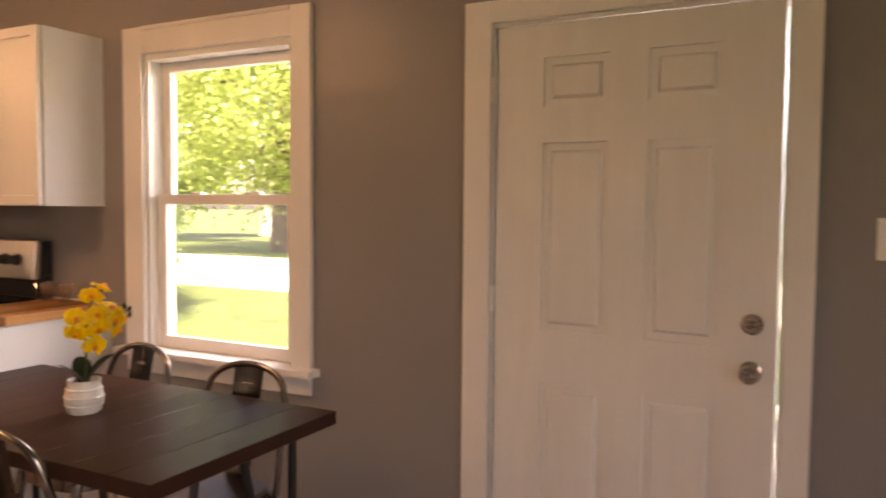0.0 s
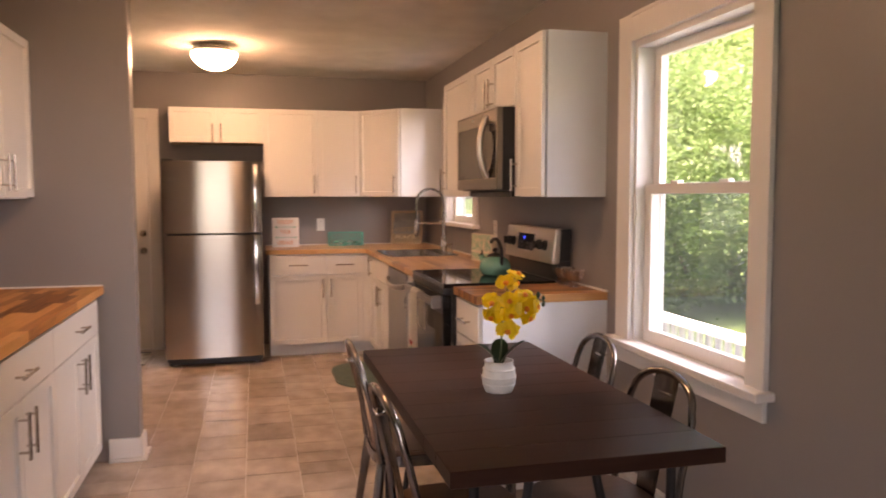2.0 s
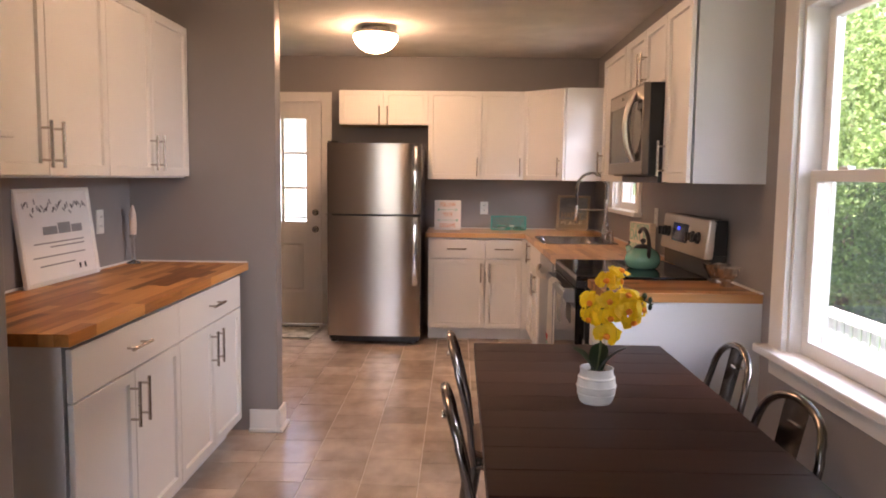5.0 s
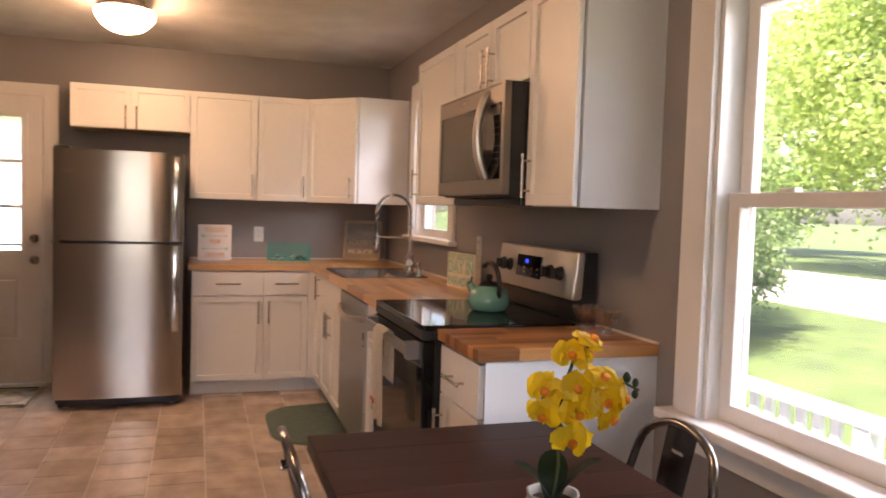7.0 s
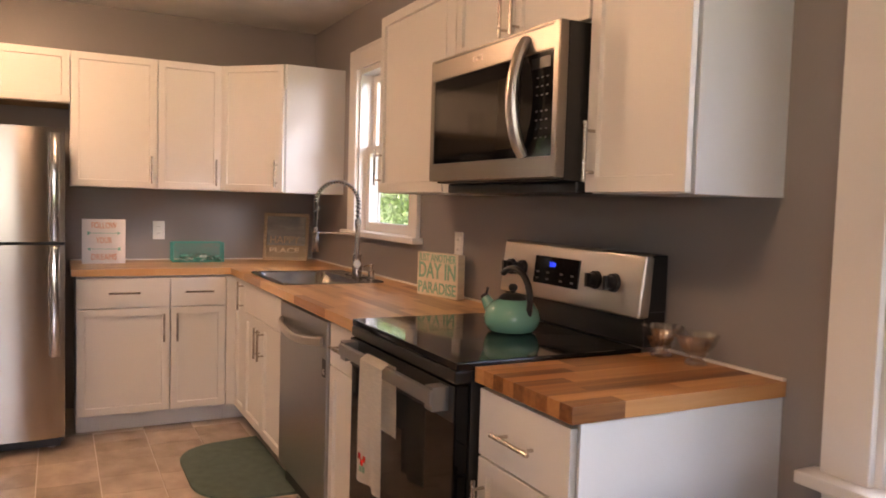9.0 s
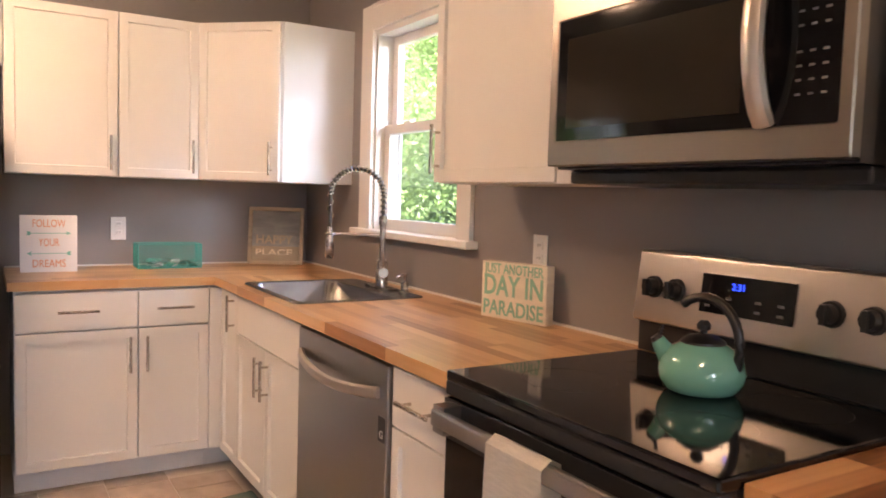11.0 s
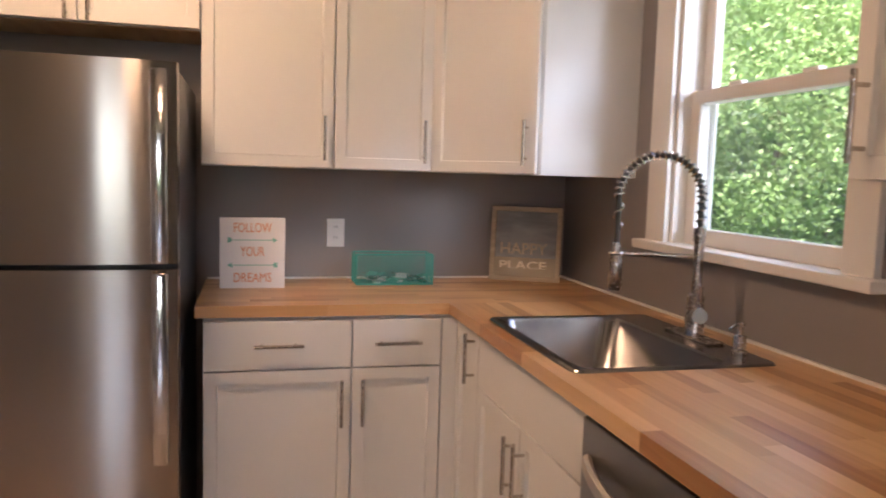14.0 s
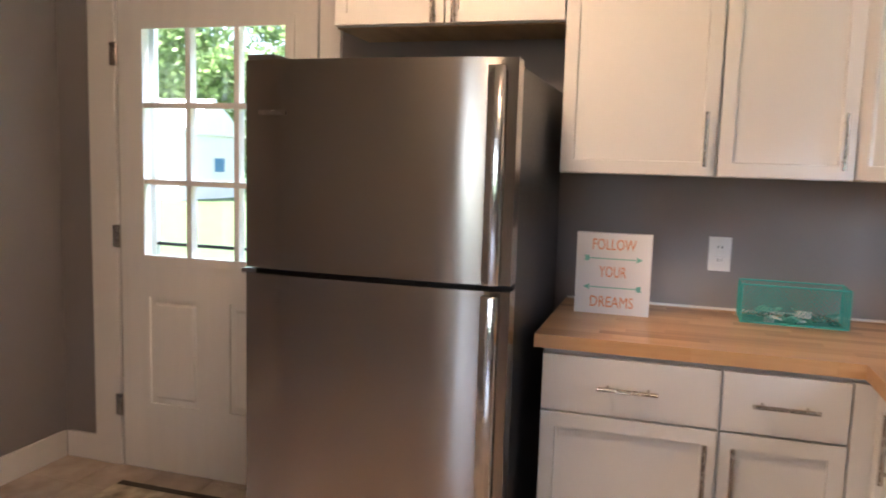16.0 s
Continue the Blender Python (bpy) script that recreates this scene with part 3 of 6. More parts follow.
bm.transform(F2)
part("muntin_grid", bm, M_DOOR, slab2)
for i in range(3):
    for j in range(3):
        bm = B((a + (b - a) * i / 3, a + (b - a) * (i + 1) / 3, 0.02, 0.024, c + (d - c) * j / 3, c + (d - c) * (j + 1) / 3), m=F2)
        part("pane", bm, M_PANE, slab2).visible_shadow = False
for zz, prof in ((0.89, None), (1.045, 1)):
    bm = bmesh.new()
    lathe(bm, [(0, 0), (0.031, 0), (0.031, 0.01), (0.018, 0.02), (0.014, 0.032), (0.026, 0.045), (0.02, 0.06), (0, 0.062)] if not prof else [(0, 0), (0.03, 0), (0.03, 0.012), (0.018, 0.022), (0, 0.024)], (0, 0, 0), 20)
    bm.transform(Matrix.Translation((0.019, -2.57, zz)) @ Matrix.Rotation(radians(90), 4, "Y"))
    part("door_knob" if not prof else "deadbolt", bm, M_NICKEL, slab2, "brushed nickel lock", True)
tr2 = thing("door_casing_2", (0, -2.98, 0), "white painted back door casing with hinges", "door casing", kind="structure")
part("casing_side", B((0, 0.02, -3.60, -3.462, 0, 2.14), r=0.004), M_TRIM, tr2)
part("casing_side", B((0, 0.02, -2.508, -2.42, 0, 2.14), r=0.004), M_TRIM, tr2)
part("casing_head", B((0, 0.02, -3.462, -2.508, 2.052, 2.14), r=0.004), M_TRIM, tr2)
part("jamb", B((-WT, 0, -3.46, -3.447, 0, 2.055), (-WT, 0, -2.516, -2.505, 0, 2.055), (-WT, 0, -3.447, -2.516, 2.047, 2.055)), M_TRIM, tr2)
part("storm_frame", B((-0.139, -0.112, -3.445, -3.365, 0.01, 2.04), (-0.139, -0.112, -2.60, -2.518, 0.01, 2.04), (-0.139, -0.112, -3.365, -2.60, 1.95, 2.04), (-0.139, -0.112, -3.365, -2.60, 0.01, 0.20), r=0.003), M_VINYL, tr2, "white storm door frame")
part("storm_rail", B((-0.136, -0.116, -3.365, -2.60, 0.985, 0.999)), M_BLACKM, tr2, "thin dark storm door rail")
for z0, z1 in ((0.20, 0.985), (0.999, 1.95)):
    part("outer_pane", B((-0.128, -0.124, -3.365, -2.60, z0, z1)), M_PANE, tr2, "clear storm door glass").visible_shadow = False
for hz in (0.28, 1.03, 1.80):
    bm = bmesh.new()
    rod(bm, (0.022, -3.452, hz - 0.05), (0.022, -3.452, hz + 0.05), 0.007)
    box(bm, 0.0202, 0.023, -3.485, -3.452, hz - 0.048, hz + 0.048)
    part("hinge", bm, M_NICKEL, tr2)

# ==== cabinets ====
def bar_handle(parent, F, u, z, length, vertical):
    bm = bmesh.new()
    h = length / 2
    if vertical:
        rod(bm, (u, 0.052, z - h), (u, 0.052, z + h), 0.006)
        for s in (-1, 1):
            rod(bm, (u, 0.018, z + s * h * 0.68), (u, 0.052, z + s * h * 0.68), 0.0045)
    else:
        rod(bm, (u - h, 0.052, z), (u + h, 0.052, z), 0.006)
        for s in (-1, 1):
            rod(bm, (u + s * h * 0.68, 0.018, z), (u + s * h * 0.68, 0.052, z), 0.0045)
    bm.transform(F)
    part("handle", bm, M_NICKEL, parent, "brushed nickel bar handle", True)


def front(root, F, kind, u0, u1, z0, z1, handle=None):
    """A shaker door or slab drawer front. handle: (u, z, length, vertical)."""
    g = 0.003
    u0, u1, z0, z1 = u0 + g, u1 - g, z0 + g, z1 - g
    if kind == "door":
        bm = bmesh.new()
        box(bm, u0, u1, 0.001, 0.02, z0, z1)
        bmesh.ops.bevel(bm, geom=list(bm.edges), offset=0.0015, segments=1, affect="EDGES")
        bm.faces.ensure_lookup_table()
        face = max([f for f in bm.faces if f.calc_center_median().y > 0.0195], key=lambda f: f.calc_area())
        bmesh.ops.inset_region(bm, faces=[face], thickness=0.055)
        bmesh.ops.inset_region(bm, faces=[face], thickness=0.003)
        bmesh.ops.translate(bm, verts=list(face.verts), vec=(0, -0.0125, 0))
    else:
        bm = B((u0, u1, 0.001, 0.02, z0, z1), r=0.0018)
    bm.transform(F)
    d = part("door" if kind == "door" else "drawer_front", bm, M_CAB, root)
    if handle:
        bar_handle(d, F, *handle)
    return d


def cabinet(name, label, F, w, depth, z0, z1, fronts, toe=0.0, group="", open_below=False):
    at = F @ Vector((w / 2, -depth / 2, z0))
    root = thing(name, at, label, "cabinet", group)
    bm = bmesh.new()
    box(bm, 0, w, -depth, -0.009, z0 + toe, z1)
    bm.transform(F)
    part("body", bm, M_CABSIDE, root)
    if toe:
        part("toe_kick", B((0, w, -depth, -0.065, z0, z0 + toe), m=F), M_CABSIDE, root)
    for f in fronts:
        front(root, F, *f)
    return root


HL = 0.16   # handle length
ZB, ZT, BT, TOE = 1.365, 2.13, 0.876, 0.105
G1, G2, G3 = "fridge wall upper cabinets", "base cabinets", "alcove cabinets"


FX = 0.615                       # carcass front along the fridge wall
FY = -0.645                      # carcass front along the window wall
# fridge wall base units
F = facing(FX, -1.502, 0, "+x")
cabinet("base_cabinet", "white shaker base cabinet with drawer beside the fridge", F, 0.48, FX, 0, BT,
        [("drawer", 0, 0.48, 0.70, 0.866, (0.24, 0.785, HL, False)), ("door", 0, 0.48, TOE, 0.70, (0.445, 0.585, HL, True))], TOE, G2)
F = facing(FX, -1.022, 0, "+x")
cabinet("base_cabinet", "white narrow shaker base cabinet with drawer", F, 0.31, FX, 0, BT,
        [("drawer", 0, 0.31, 0.70, 0.866, (0.155, 0.785, HL, False)), ("door", 0, 0.31, TOE, 0.70, (0.035, 0.585, HL, True))], TOE, G2)
cor = thing("corner_base_cabinet", (0.33, -0.33, 0), "white corner base cabinet with narrow door", "cabinet", G2)
part("body", B((0.0, FX, -0.712, 0.0, TOE, BT), (FX, 0.665, FY, 0.0, TOE, BT)), M_CABSIDE, cor)
part("filler", B((FX, 0.64, -0.71, FY - 0.002, TOE, 0.866)), M_CAB, cor)
part("toe_kick", B((0.0, 0.55, -0.71, 0, 0, TOE), (0.55, 0.665, FY + 0.065, 0, 0, TOE)), M_CABSIDE, cor)
Fw = facing(0.665, FY, 0, "-y")
front(cor, facing(0.665, FY, 0, "-y"), "door", 0, 0.255, TOE, 0.866, (0.21, 0.78, HL, True))
# window wall base units
F = facing(0.92, FY, 0, "-y")
root = cabinet("sink_base_cabinet", "white shaker sink base cabinet with two doors", F, 0.775, 0.645, 0, BT - 0.24,
        [("drawer", 0, 0.775, 0.70, 0.866), ("door", 0, 0.3875, TOE, 0.70, (0.35, 0.585, HL, True)), ("door", 0.3875, 0.775, TOE, 0.70, (0.425, 0.585, HL, True))], TOE, G2)
F = facing(2.38, FY, 0, "-y")
cabinet("drawer_base_cabinet", "white narrow base cabinet with drawer beside the range", F, 0.315, 0.645, 0, BT,
        [("drawer", 0, 0.315, 0.70, 0.866, (0.157, 0.785, HL, False)), ("door", 0, 0.315, TOE, 0.70)], TOE, G2)
F = facing(3.468, -0.615, 0, "-y")
end = cabinet("end_base_cabinet", "white base cabinet with drawers at the counter end", F, 0.385, 0.615, 0, BT,
        [("drawer", 0, 0.385, 0.69, 0.866, (0.19, 0.775, HL, False)), ("door", 0, 0.385, TOE, 0.69, (0.035, 0.56, HL, True))], 0.0, G2)
part("end_panel", B((3.853, 3.860, -0.617, 0, 0, BT)), M_CABSIDE, end, "plain white end panel")
# upper units, fridge wall
UX = 0.305
F = facing(UX, -2.305, 0, "+x")
uf = cabinet("upper_cabinet", "white short wall cabinet above the fridge", F, 0.78, UX, 1.83, ZT,
        [("door", 0, 0.39, 1.83, ZT, (0.355, 1.91, HL, True)), ("door", 0.39, 0.78, 1.83, ZT, (0.425, 1.91, HL, True))], 0, G1)
part("underside", B((0.02, 0.30, -2.30, -1.53, 1.826, 1.8298)), M_RAW, uf, "raw plywood underside")
F = facing(UX, -1.525, 0, "+x")
cabinet("upper_cabinet", "white tall shaker wall cabinet", F, 0.465, UX, ZB, ZT, [("door", 0, 0.465, ZB, ZT, (0.43, 1.475, HL, True))], 0, G1)
F = facing(UX, -1.06, 0, "+x")
cabinet("upper_cabinet", "white narrow shaker wall cabinet", F, 0.37, UX, ZB, ZT, [("door", 0, 0.37, ZB, ZT, (0.335, 1.475, HL, True))], 0, G1)
# diagonal corner unit
dia = thing("corner_upper_cabinet", (0.3, -0.3, ZB), "white diagonal corner wall cabinet", "cabinet", G1)
bm = bmesh.new()
lo = [bm.verts.new((x, y, ZB)) for x, y in ((0, 0), (0.62, 0), (0.62, -0.365), (0.305, -0.688), (0, -0.688))]
f0 = bm.faces.new(lo)
up = bmesh.ops.extrude_face_region(bm, geom=[f0])
bmesh.ops.translate(bm, verts=[v for v in up["geom"] if isinstance(v, bmesh.types.BMVert)], vec=(0, 0, ZT - ZB))
part("body", bm, M_CABSIDE, dia)
u = Vector((0.315, 0.323, 0))
L = u.length
u.normalize()
Fd = Matrix.Identity(4)
Fd.col[0], Fd.col[1], Fd.col[3] = (*u, 0), (u.y, -u.x, 0, 0), (0.305, -0.688, 0, 1)
front(dia, Fd, "door", 0.008, L - 0.012, ZB, ZT, (L - 0.05, 1.475, HL, True))
# upper units, window wall
F = facing(1.985, -UX, 0, "-y")
ru = cabinet("upper_cabinet", "white wide shaker wall cabinet beside the window", F, 0.70, UX, ZB, ZT, [("door", 0, 0.63, ZB, ZT, (0.035, 1.475, HL, True))], 0, "window wall upper cabinets")
part("filler", B((2.618, 2.685, -UX - 0.018, -UX, ZB, ZT)), M_CAB, ru)
F = facing(2.69, -UX, 0, "-y")
cabinet("upper_cabinet", "white short wall cabinet above the microwave", F, 0.765, UX, 1.83, ZT,
        [("door", 0, 0.3825, 1.83, ZT, (0.35, 1.93, HL, True)), ("door", 0.3825, 0.765, 1.83, ZT, (0.415, 1.93, HL, True))], 0, "window wall upper cabinets")
F = facing(3.46, -UX, 0, "-y")
cabinet("upper_cabinet", "white narrow shaker wall cabinet at the end of the run", F, 0.37, UX, ZB, ZT, [("door", 0, 0.37, ZB, ZT, (0.035, 1.475, HL, True))], 0, "window wall upper cabinets")
# alcove units
LY = -2.395
F = facing(4.81, LY, 0, "+y")
cabinet("base_cabinet", "white shaker base cabinet with two doors and a drawer", F, 0.85, 0.59, 0, BT,
        [("drawer", 0, 0.85, 0.70, 0.866, (0.425, 0.785, HL, False)), ("door", 0, 0.425, TOE, 0.70, (0.385, 0.585, HL, True)), ("door", 0.425, 0.85, TOE, 0.70, (0.465, 0.585, HL, True))], TOE, G3)
F = facing(3.96, LY, 0, "+y")
cabinet("base_cabinet", "white shaker base cabinet beside the partition wall", F, 0.85, 0.59, 0, BT,
        [("drawer", 0, 0.85, 0.70, 0.866, (0.425, 0.785, HL, False)), ("door", 0, 0.425, TOE, 0.70, (0.385, 0.585, HL, True)), ("door", 0.425, 0.85, TOE, 0.70, (0.465, 0.585, HL, True))], TOE, G3)
for x1 in (4.80, 3.895):
    F = facing(x1, -2.69, 0, "+y")
    cabinet("upper_cabinet", "white shaker wall cabinet with two doors above the alcove counter", F, 0.905, 0.30, ZB - 0.005, ZT,
            [("door", 0, 0.4525, ZB, ZT, (0.4125, 1.475, HL, True)), ("door", 0.4525, 0.905, ZB, ZT, (0.4925, 1.475, HL, True))], 0, G3)


# ==== butcher block counters ====
def staves(root, mat, axis, a0, a1, b0, b1, z0, z1, holes=(), row=0.043, seed=1):
    """Long narrow pieces laid side by side along an axis, with staggered ends."""
    rng = random.Random(seed)
    n = round((b1 - b0) / row)
    w = (b1 - b0) / n
    cache = {}
    for i in range(n):
        q0, q1 = b0 + i * w, b0 + (i + 1) * w
        spans = [(a0, a1)]
        for ha0, ha1, hb0, hb1 in holes:
            if q1 > hb0 + 0.01 and q0 < hb1 - 0.01:
                spans = [(s, min(e, ha0)) for s, e in spans if s < ha0] + [(max(s, ha1), e) for s, e in spans if e > ha1]
        for s, e in spans:
            p = s
            while p < e - 1e-6:
                ln = round(rng.choice((0.30, 0.36, 0.42, 0.5, 0.6)) * rng.choice((0.7, 1, 1)), 2)
                if p == s:
                    ln = round(ln * rng.choice((0.4, 0.7, 1.0)), 2)
                nx = p + ln
                if nx > e - 0.12:
                    nx = e
                key = round(nx - p, 3)
                if key not in cache:
                    bm = bmesh.new()
                    c = ((0, nx - p, 0, w) if axis == "x" else (0, w, 0, nx - p))
                    box(bm, *c, 0, z1 - z0)
                    cache[key] = mesh_from("stave", bm, mat)
                ob = new("stave", cache[key])
                ob.parent = root
                ob.matrix_parent_inverse = Matrix.Translation(root.location).inverted()
                ob.location = (p, q0, z0) if axis == "x" else (q0, p, z0)
                p = nx
    return root


CZ0, CZ1 = 0.878, 0.916
SINK = (0.945, 1.560, -0.615, -0.13)
ct = thing("countertop", (1.6, -0.35, CZ0), "oiled butcher block countertop with sink cut-out", "countertop")
staves(ct, M_WOODX, "x", 0.638, 2.703, -0.688, -0.003, CZ0, CZ1, [SINK], seed=3)
ct2 = thing("countertop", (0.3, -0.75, CZ0), "oiled butcher block countertop beside the fridge", "countertop")
staves(ct2, M_WOODY, "y", -1.525, -0.003, 0.003, 0.638, CZ0, CZ1, seed=5)
ct3 = thing("countertop", (3.7, -0.35, CZ0), "oiled butcher block countertop beside the range", "countertop")
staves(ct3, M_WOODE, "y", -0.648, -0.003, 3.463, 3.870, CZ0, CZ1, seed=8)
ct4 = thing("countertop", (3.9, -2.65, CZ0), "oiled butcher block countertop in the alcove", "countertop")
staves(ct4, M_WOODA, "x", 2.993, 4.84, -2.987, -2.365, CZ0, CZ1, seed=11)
for nm, bx in (("caulk_a", (0.012, 2.70, -0.012, -0.0005, CZ1, CZ1 + 0.007)), ("caulk_b", (0.0005, 0.012, -1.52, -0.0005, CZ1, CZ1 + 0.007)), ("caulk_c", (3.465, 3.868, -0.012, -0.0005, CZ1, CZ1 + 0.007)),
               ("caulk_d", (3.002, 4.83, -2.9895, -2.978, CZ1, CZ1 + 0.007)), ("caulk_e", (2.9905, 3.002, -2.978, -2.37, CZ1, CZ1 + 0.007))):
    solid("trim_" + nm, B(bx), M_TRIM, "thin white caulk line behind the counter", "trim", "structure")

# ==== appliances ====
fr = thing("refrigerator", (0.42, -1.93, 0), "stainless steel top-freezer refrigerator", "refrigerator")
FL, FR_, FZ = -2.318, -1.556, 1.648
part("body", B((0.04, 0.775, FL + 0.004, FR_ - 0.004, 0.03, FZ - 0.012), r=0.006), M_DARKGREY, fr)


def fridge_door(name, z0, z1):
    bm = bmesh.new()
    n = 14
    prof = []
    for i in range(n + 1):
        q = i / n
        prof.append((0.845 + 0.020 * (1 - (2 * q - 1) ** 4), FL + (FR_ - FL) * q))
    prof = [(0.782, FL)] + prof + [(0.782, FR_)]
    lo = [bm.verts.new((x, y, z0)) for x, y in prof]
    f = bm.faces.new(lo)
    up = bmesh.ops.extrude_face_region(bm, geom=[f])
    bmesh.ops.translate(bm, verts=[v for v in up["geom"] if isinstance(v, bmesh.types.BMVert)], vec=(0, 0, z1 - z0))
    return part(name, bm, M_STEEL, fr, smooth=True)


dz = fridge_door("freezer_door", 1.078, FZ)
dl = fridge_door("fridge_door", 0.075, 1.062)
for d, z0, z1 in ((dz, 1.082, 1.625), (dl, 0.50, 1.058)):
    bm = B((0.872, 0.902, -1.622, -1.578, z0, z1), r=0.008)
    box(bm, 0.855, 0.875, -1.615, -1.585, z0 + 0.01, z0 + 0.05)
    box(bm, 0.855, 0.875, -1.615, -1.585, z1 - 0.05, z1 - 0.01)
    part("handle", bm, M_CHROME, d, "long flat steel door handle", True)
part("badge", B((0.857, 0.8665, FL + 0.05, FL + 0.13, 1.50, 1.513)), M_NICKEL, dz)
part("hinge_cover", B((0.70, 0.85, FL + 0.005, FL + 0.09, FZ, FZ + 0.016), r=0.005), M_DARKGREY, fr)
part("middle_hinge", B((0.775, 0.86, FL - 0.006, FL + 0.04, 1.064, 1.076)), M_CHROME, fr)
part("kick_grille", B((0.72, 0.78, FL + 0.02, FR_ - 0.02, 0.012, 0.07)), M_BLACK, fr)
for y in (FL + 0.06, FR_ - 0.06):
    bm = bmesh.new()
    rod(bm, (0.74, y, 0.0), (0.74, y, 0.032), 0.018)
    part("foot", bm, M_WHITE, fr)

MX0, MX1, MZ0, MZ1, MY = 2.69, 3.452, 1.398, 1.822, -0.385
mw = thing("microwave", (3.07, -0.2, MZ0), "stainless over-range microwave with black glass door", "microwave")
part("body", B((MX0 + 0.003, MX1 - 0.003, MY, -0.002, MZ0, MZ1), r=0.003), M_BLACK, mw)
part("front_frame", ring(MX0, MX1, MZ0 + 0.006, MZ1, MY - 0.032, MY - 0.001, 0.026, 0.06, 0.075), M_MWSTEEL, mw, "brushed steel front frame")
part("door_glass", B((MX0 + 0.024, 3.262, MY - 0.028, MY - 0.004, MZ0 + 0.064, MZ1 - 0.073)), M_MWGLASS, mw, "black glass door")
part("door_window", B((MX0 + 0.06, 3.235, MY - 0.0287, MY - 0.0275, MZ0 + 0.095, MZ1 - 0.12)), M_OVENGLASS, mw, "smoked glass door window")
part("control_panel", B((3.266, MX1 - 0.024, MY - 0.0285, MY - 0.004, MZ0 + 0.064, MZ1 - 0.073)), M_MWGLASS, mw, "black control panel")
bm = bmesh.new()
pts = []
for i in range(15):
    q = i / 14
    pts.append((3.290, MY - 0.030 - 0.045 * math.sin(math.pi * q) ** 0.7, MZ0 + 0.07 + (MZ1 - MZ0 - 0.10) * q))
tube(bm, pts, 0.016, 10)
bm.transform(Matrix.Translation((3.290, 0, 0)) @ Matrix.Diagonal((1.35, 1, 1, 1)) @ Matrix.Translation((-3.290, 0, 0)))
part("handle", bm, M_STEELX, mw, "curved satin steel handle", True)
for i in range(7):
    for j in range(3):
        x, z = 3.345 + j * 0.024, MZ0 + 0.115 + i * 0.024 + (0.02 if i > 3 else 0)
        part("button", B((x, x + 0.010, MY - 0.0290, MY - 0.028, z, z + 0.004)), M_DIM, mw)
part("clock_window", B((3.32, 3.41, MY - 0.0295, MY - 0.028, MZ1 - 0.118, MZ1 - 0.088)), M_BLACK, mw)
part("badge", B((2.99, 3.05, MY - 0.0335, MY - 0.0315, MZ1 - 0.045, MZ1 - 0.03)), M_NICKEL, mw)
part("underside_grille", B((MX0 - 0.001, MX1 - 0.006, MY + 0.045, -0.004, MZ0 - 0.034, MZ0), r=0.008), M_BLACK, mw)
part("vent_slot", B((MX0 + 0.03, MX1 - 0.03, MY - 0.0335, MY - 0.0318, MZ1 - 0.012, MZ1 - 0.007)), M_BLACK, mw)

RX0, RX1 = 2.708, 3.460
rg = thing("range", (3.085, -0.35, 0), "black and stainless glass-top electric range", "range")
part("body", B((RX0 + 0.002, RX1 - 0.002, -0.655, -0.02, 0.06, 0.905)), M_BLACK, rg)
part("cooktop", B((RX0, RX1, -0.70, -0.095, 0.905, 0.928), r=0.005), M_BLACKG, rg, "black glass cooktop")
part("cooktop_edge", B((RX0 + 0.001, RX1 - 0.001, -0.702, -0.655, 0.872, 0.905), r=0.006), M_BLACK, rg)
for bx, by, rr in ((2.90, -0.50, 0.105), (3.27, -0.50, 0.09), (2.90, -0.24, 0.08), (3.27, -0.24, 0.105)):
    bm = bmesh.new()
    tube(bm, [(bx + rr * math.cos(k * math.tau / 40), by + rr * math.sin(k * math.tau / 40), 0.9279) for k in range(40)], 0.0004, 4, True)
    part("burner_ring", bm, M_BLACKM, rg)
bd = part("oven_door", B((RX0 + 0.004, RX1 - 0.004, -0.70, -0.657, 0.22, 0.868), r=0.005), M_MWGLASS, rg, "black glass oven door")
part("door_trim", B((RX0 + 0.004, RX1 - 0.004, -0.7045, -0.7005, 0.775, 0.866)), M_BLACK, bd)
bm = bmesh.new()
box(bm, RX0 + 0.03, RX1 - 0.03, -0.758, -0.738, 0.815, 0.853)
bevelled(bm, 0.006)
for hx in (RX0 + 0.03, RX1 - 0.075):
    box(bm, hx, hx + 0.045, -0.75, -0.70, 0.800, 0.862)
part("handle", bm, M_DWSTEEL, bd, "flat brushed steel oven handle")
part("storage_drawer", B((RX0 + 0.004, RX1 - 0.004, -0.695, -0.657, 0.065, 0.212), r=0.005), M_BLACK, rg)
bm = bmesh.new()
rod(bm, (3.33, -0.7025, 0.31), (3.33, -0.7005, 0.31), 0.024, seg=20)
part("sticker", bm, M_WHITE, bd, "small round white sticker")
part("nameplate", B((3.05, 3.11, -0.7025, -0.7005, 0.262, 0.272)), M_GREYINK, bd)
for lx in (RX0 + 0.05, RX1 - 0.05):
    for ly in (-0.60, -0.08):
        bm = bmesh.new()
        rod(bm, (lx, ly, 0), (lx, ly, 0.062), 0.015)
        part("foot", bm, M_BLACK, rg)
part("backguard_base", B((RX0, RX1, -0.092, -0.012, 0.928, 1.03), (RX0 - 0.002, RX1 + 0.002, -0.075, -0.012, 1.03, 1.195), r=0.004), M_BLACK, rg)
bm = bmesh.new()
vs = box(bm, RX0 - 0.002, RX1 + 0.002, -0.118, -0.075, 1.012, 1.198)
for v in vs:
    if v.co.z > 1.1:
        v.co.y += 0.022
bevelled(bm, 0.010, 3)
bg = part("backguard", bm, M_STEELX, rg, "brushed steel control backguard", True)
SL = Matrix.Rotation(math.atan2(0.022, 0.186), 4, "X")


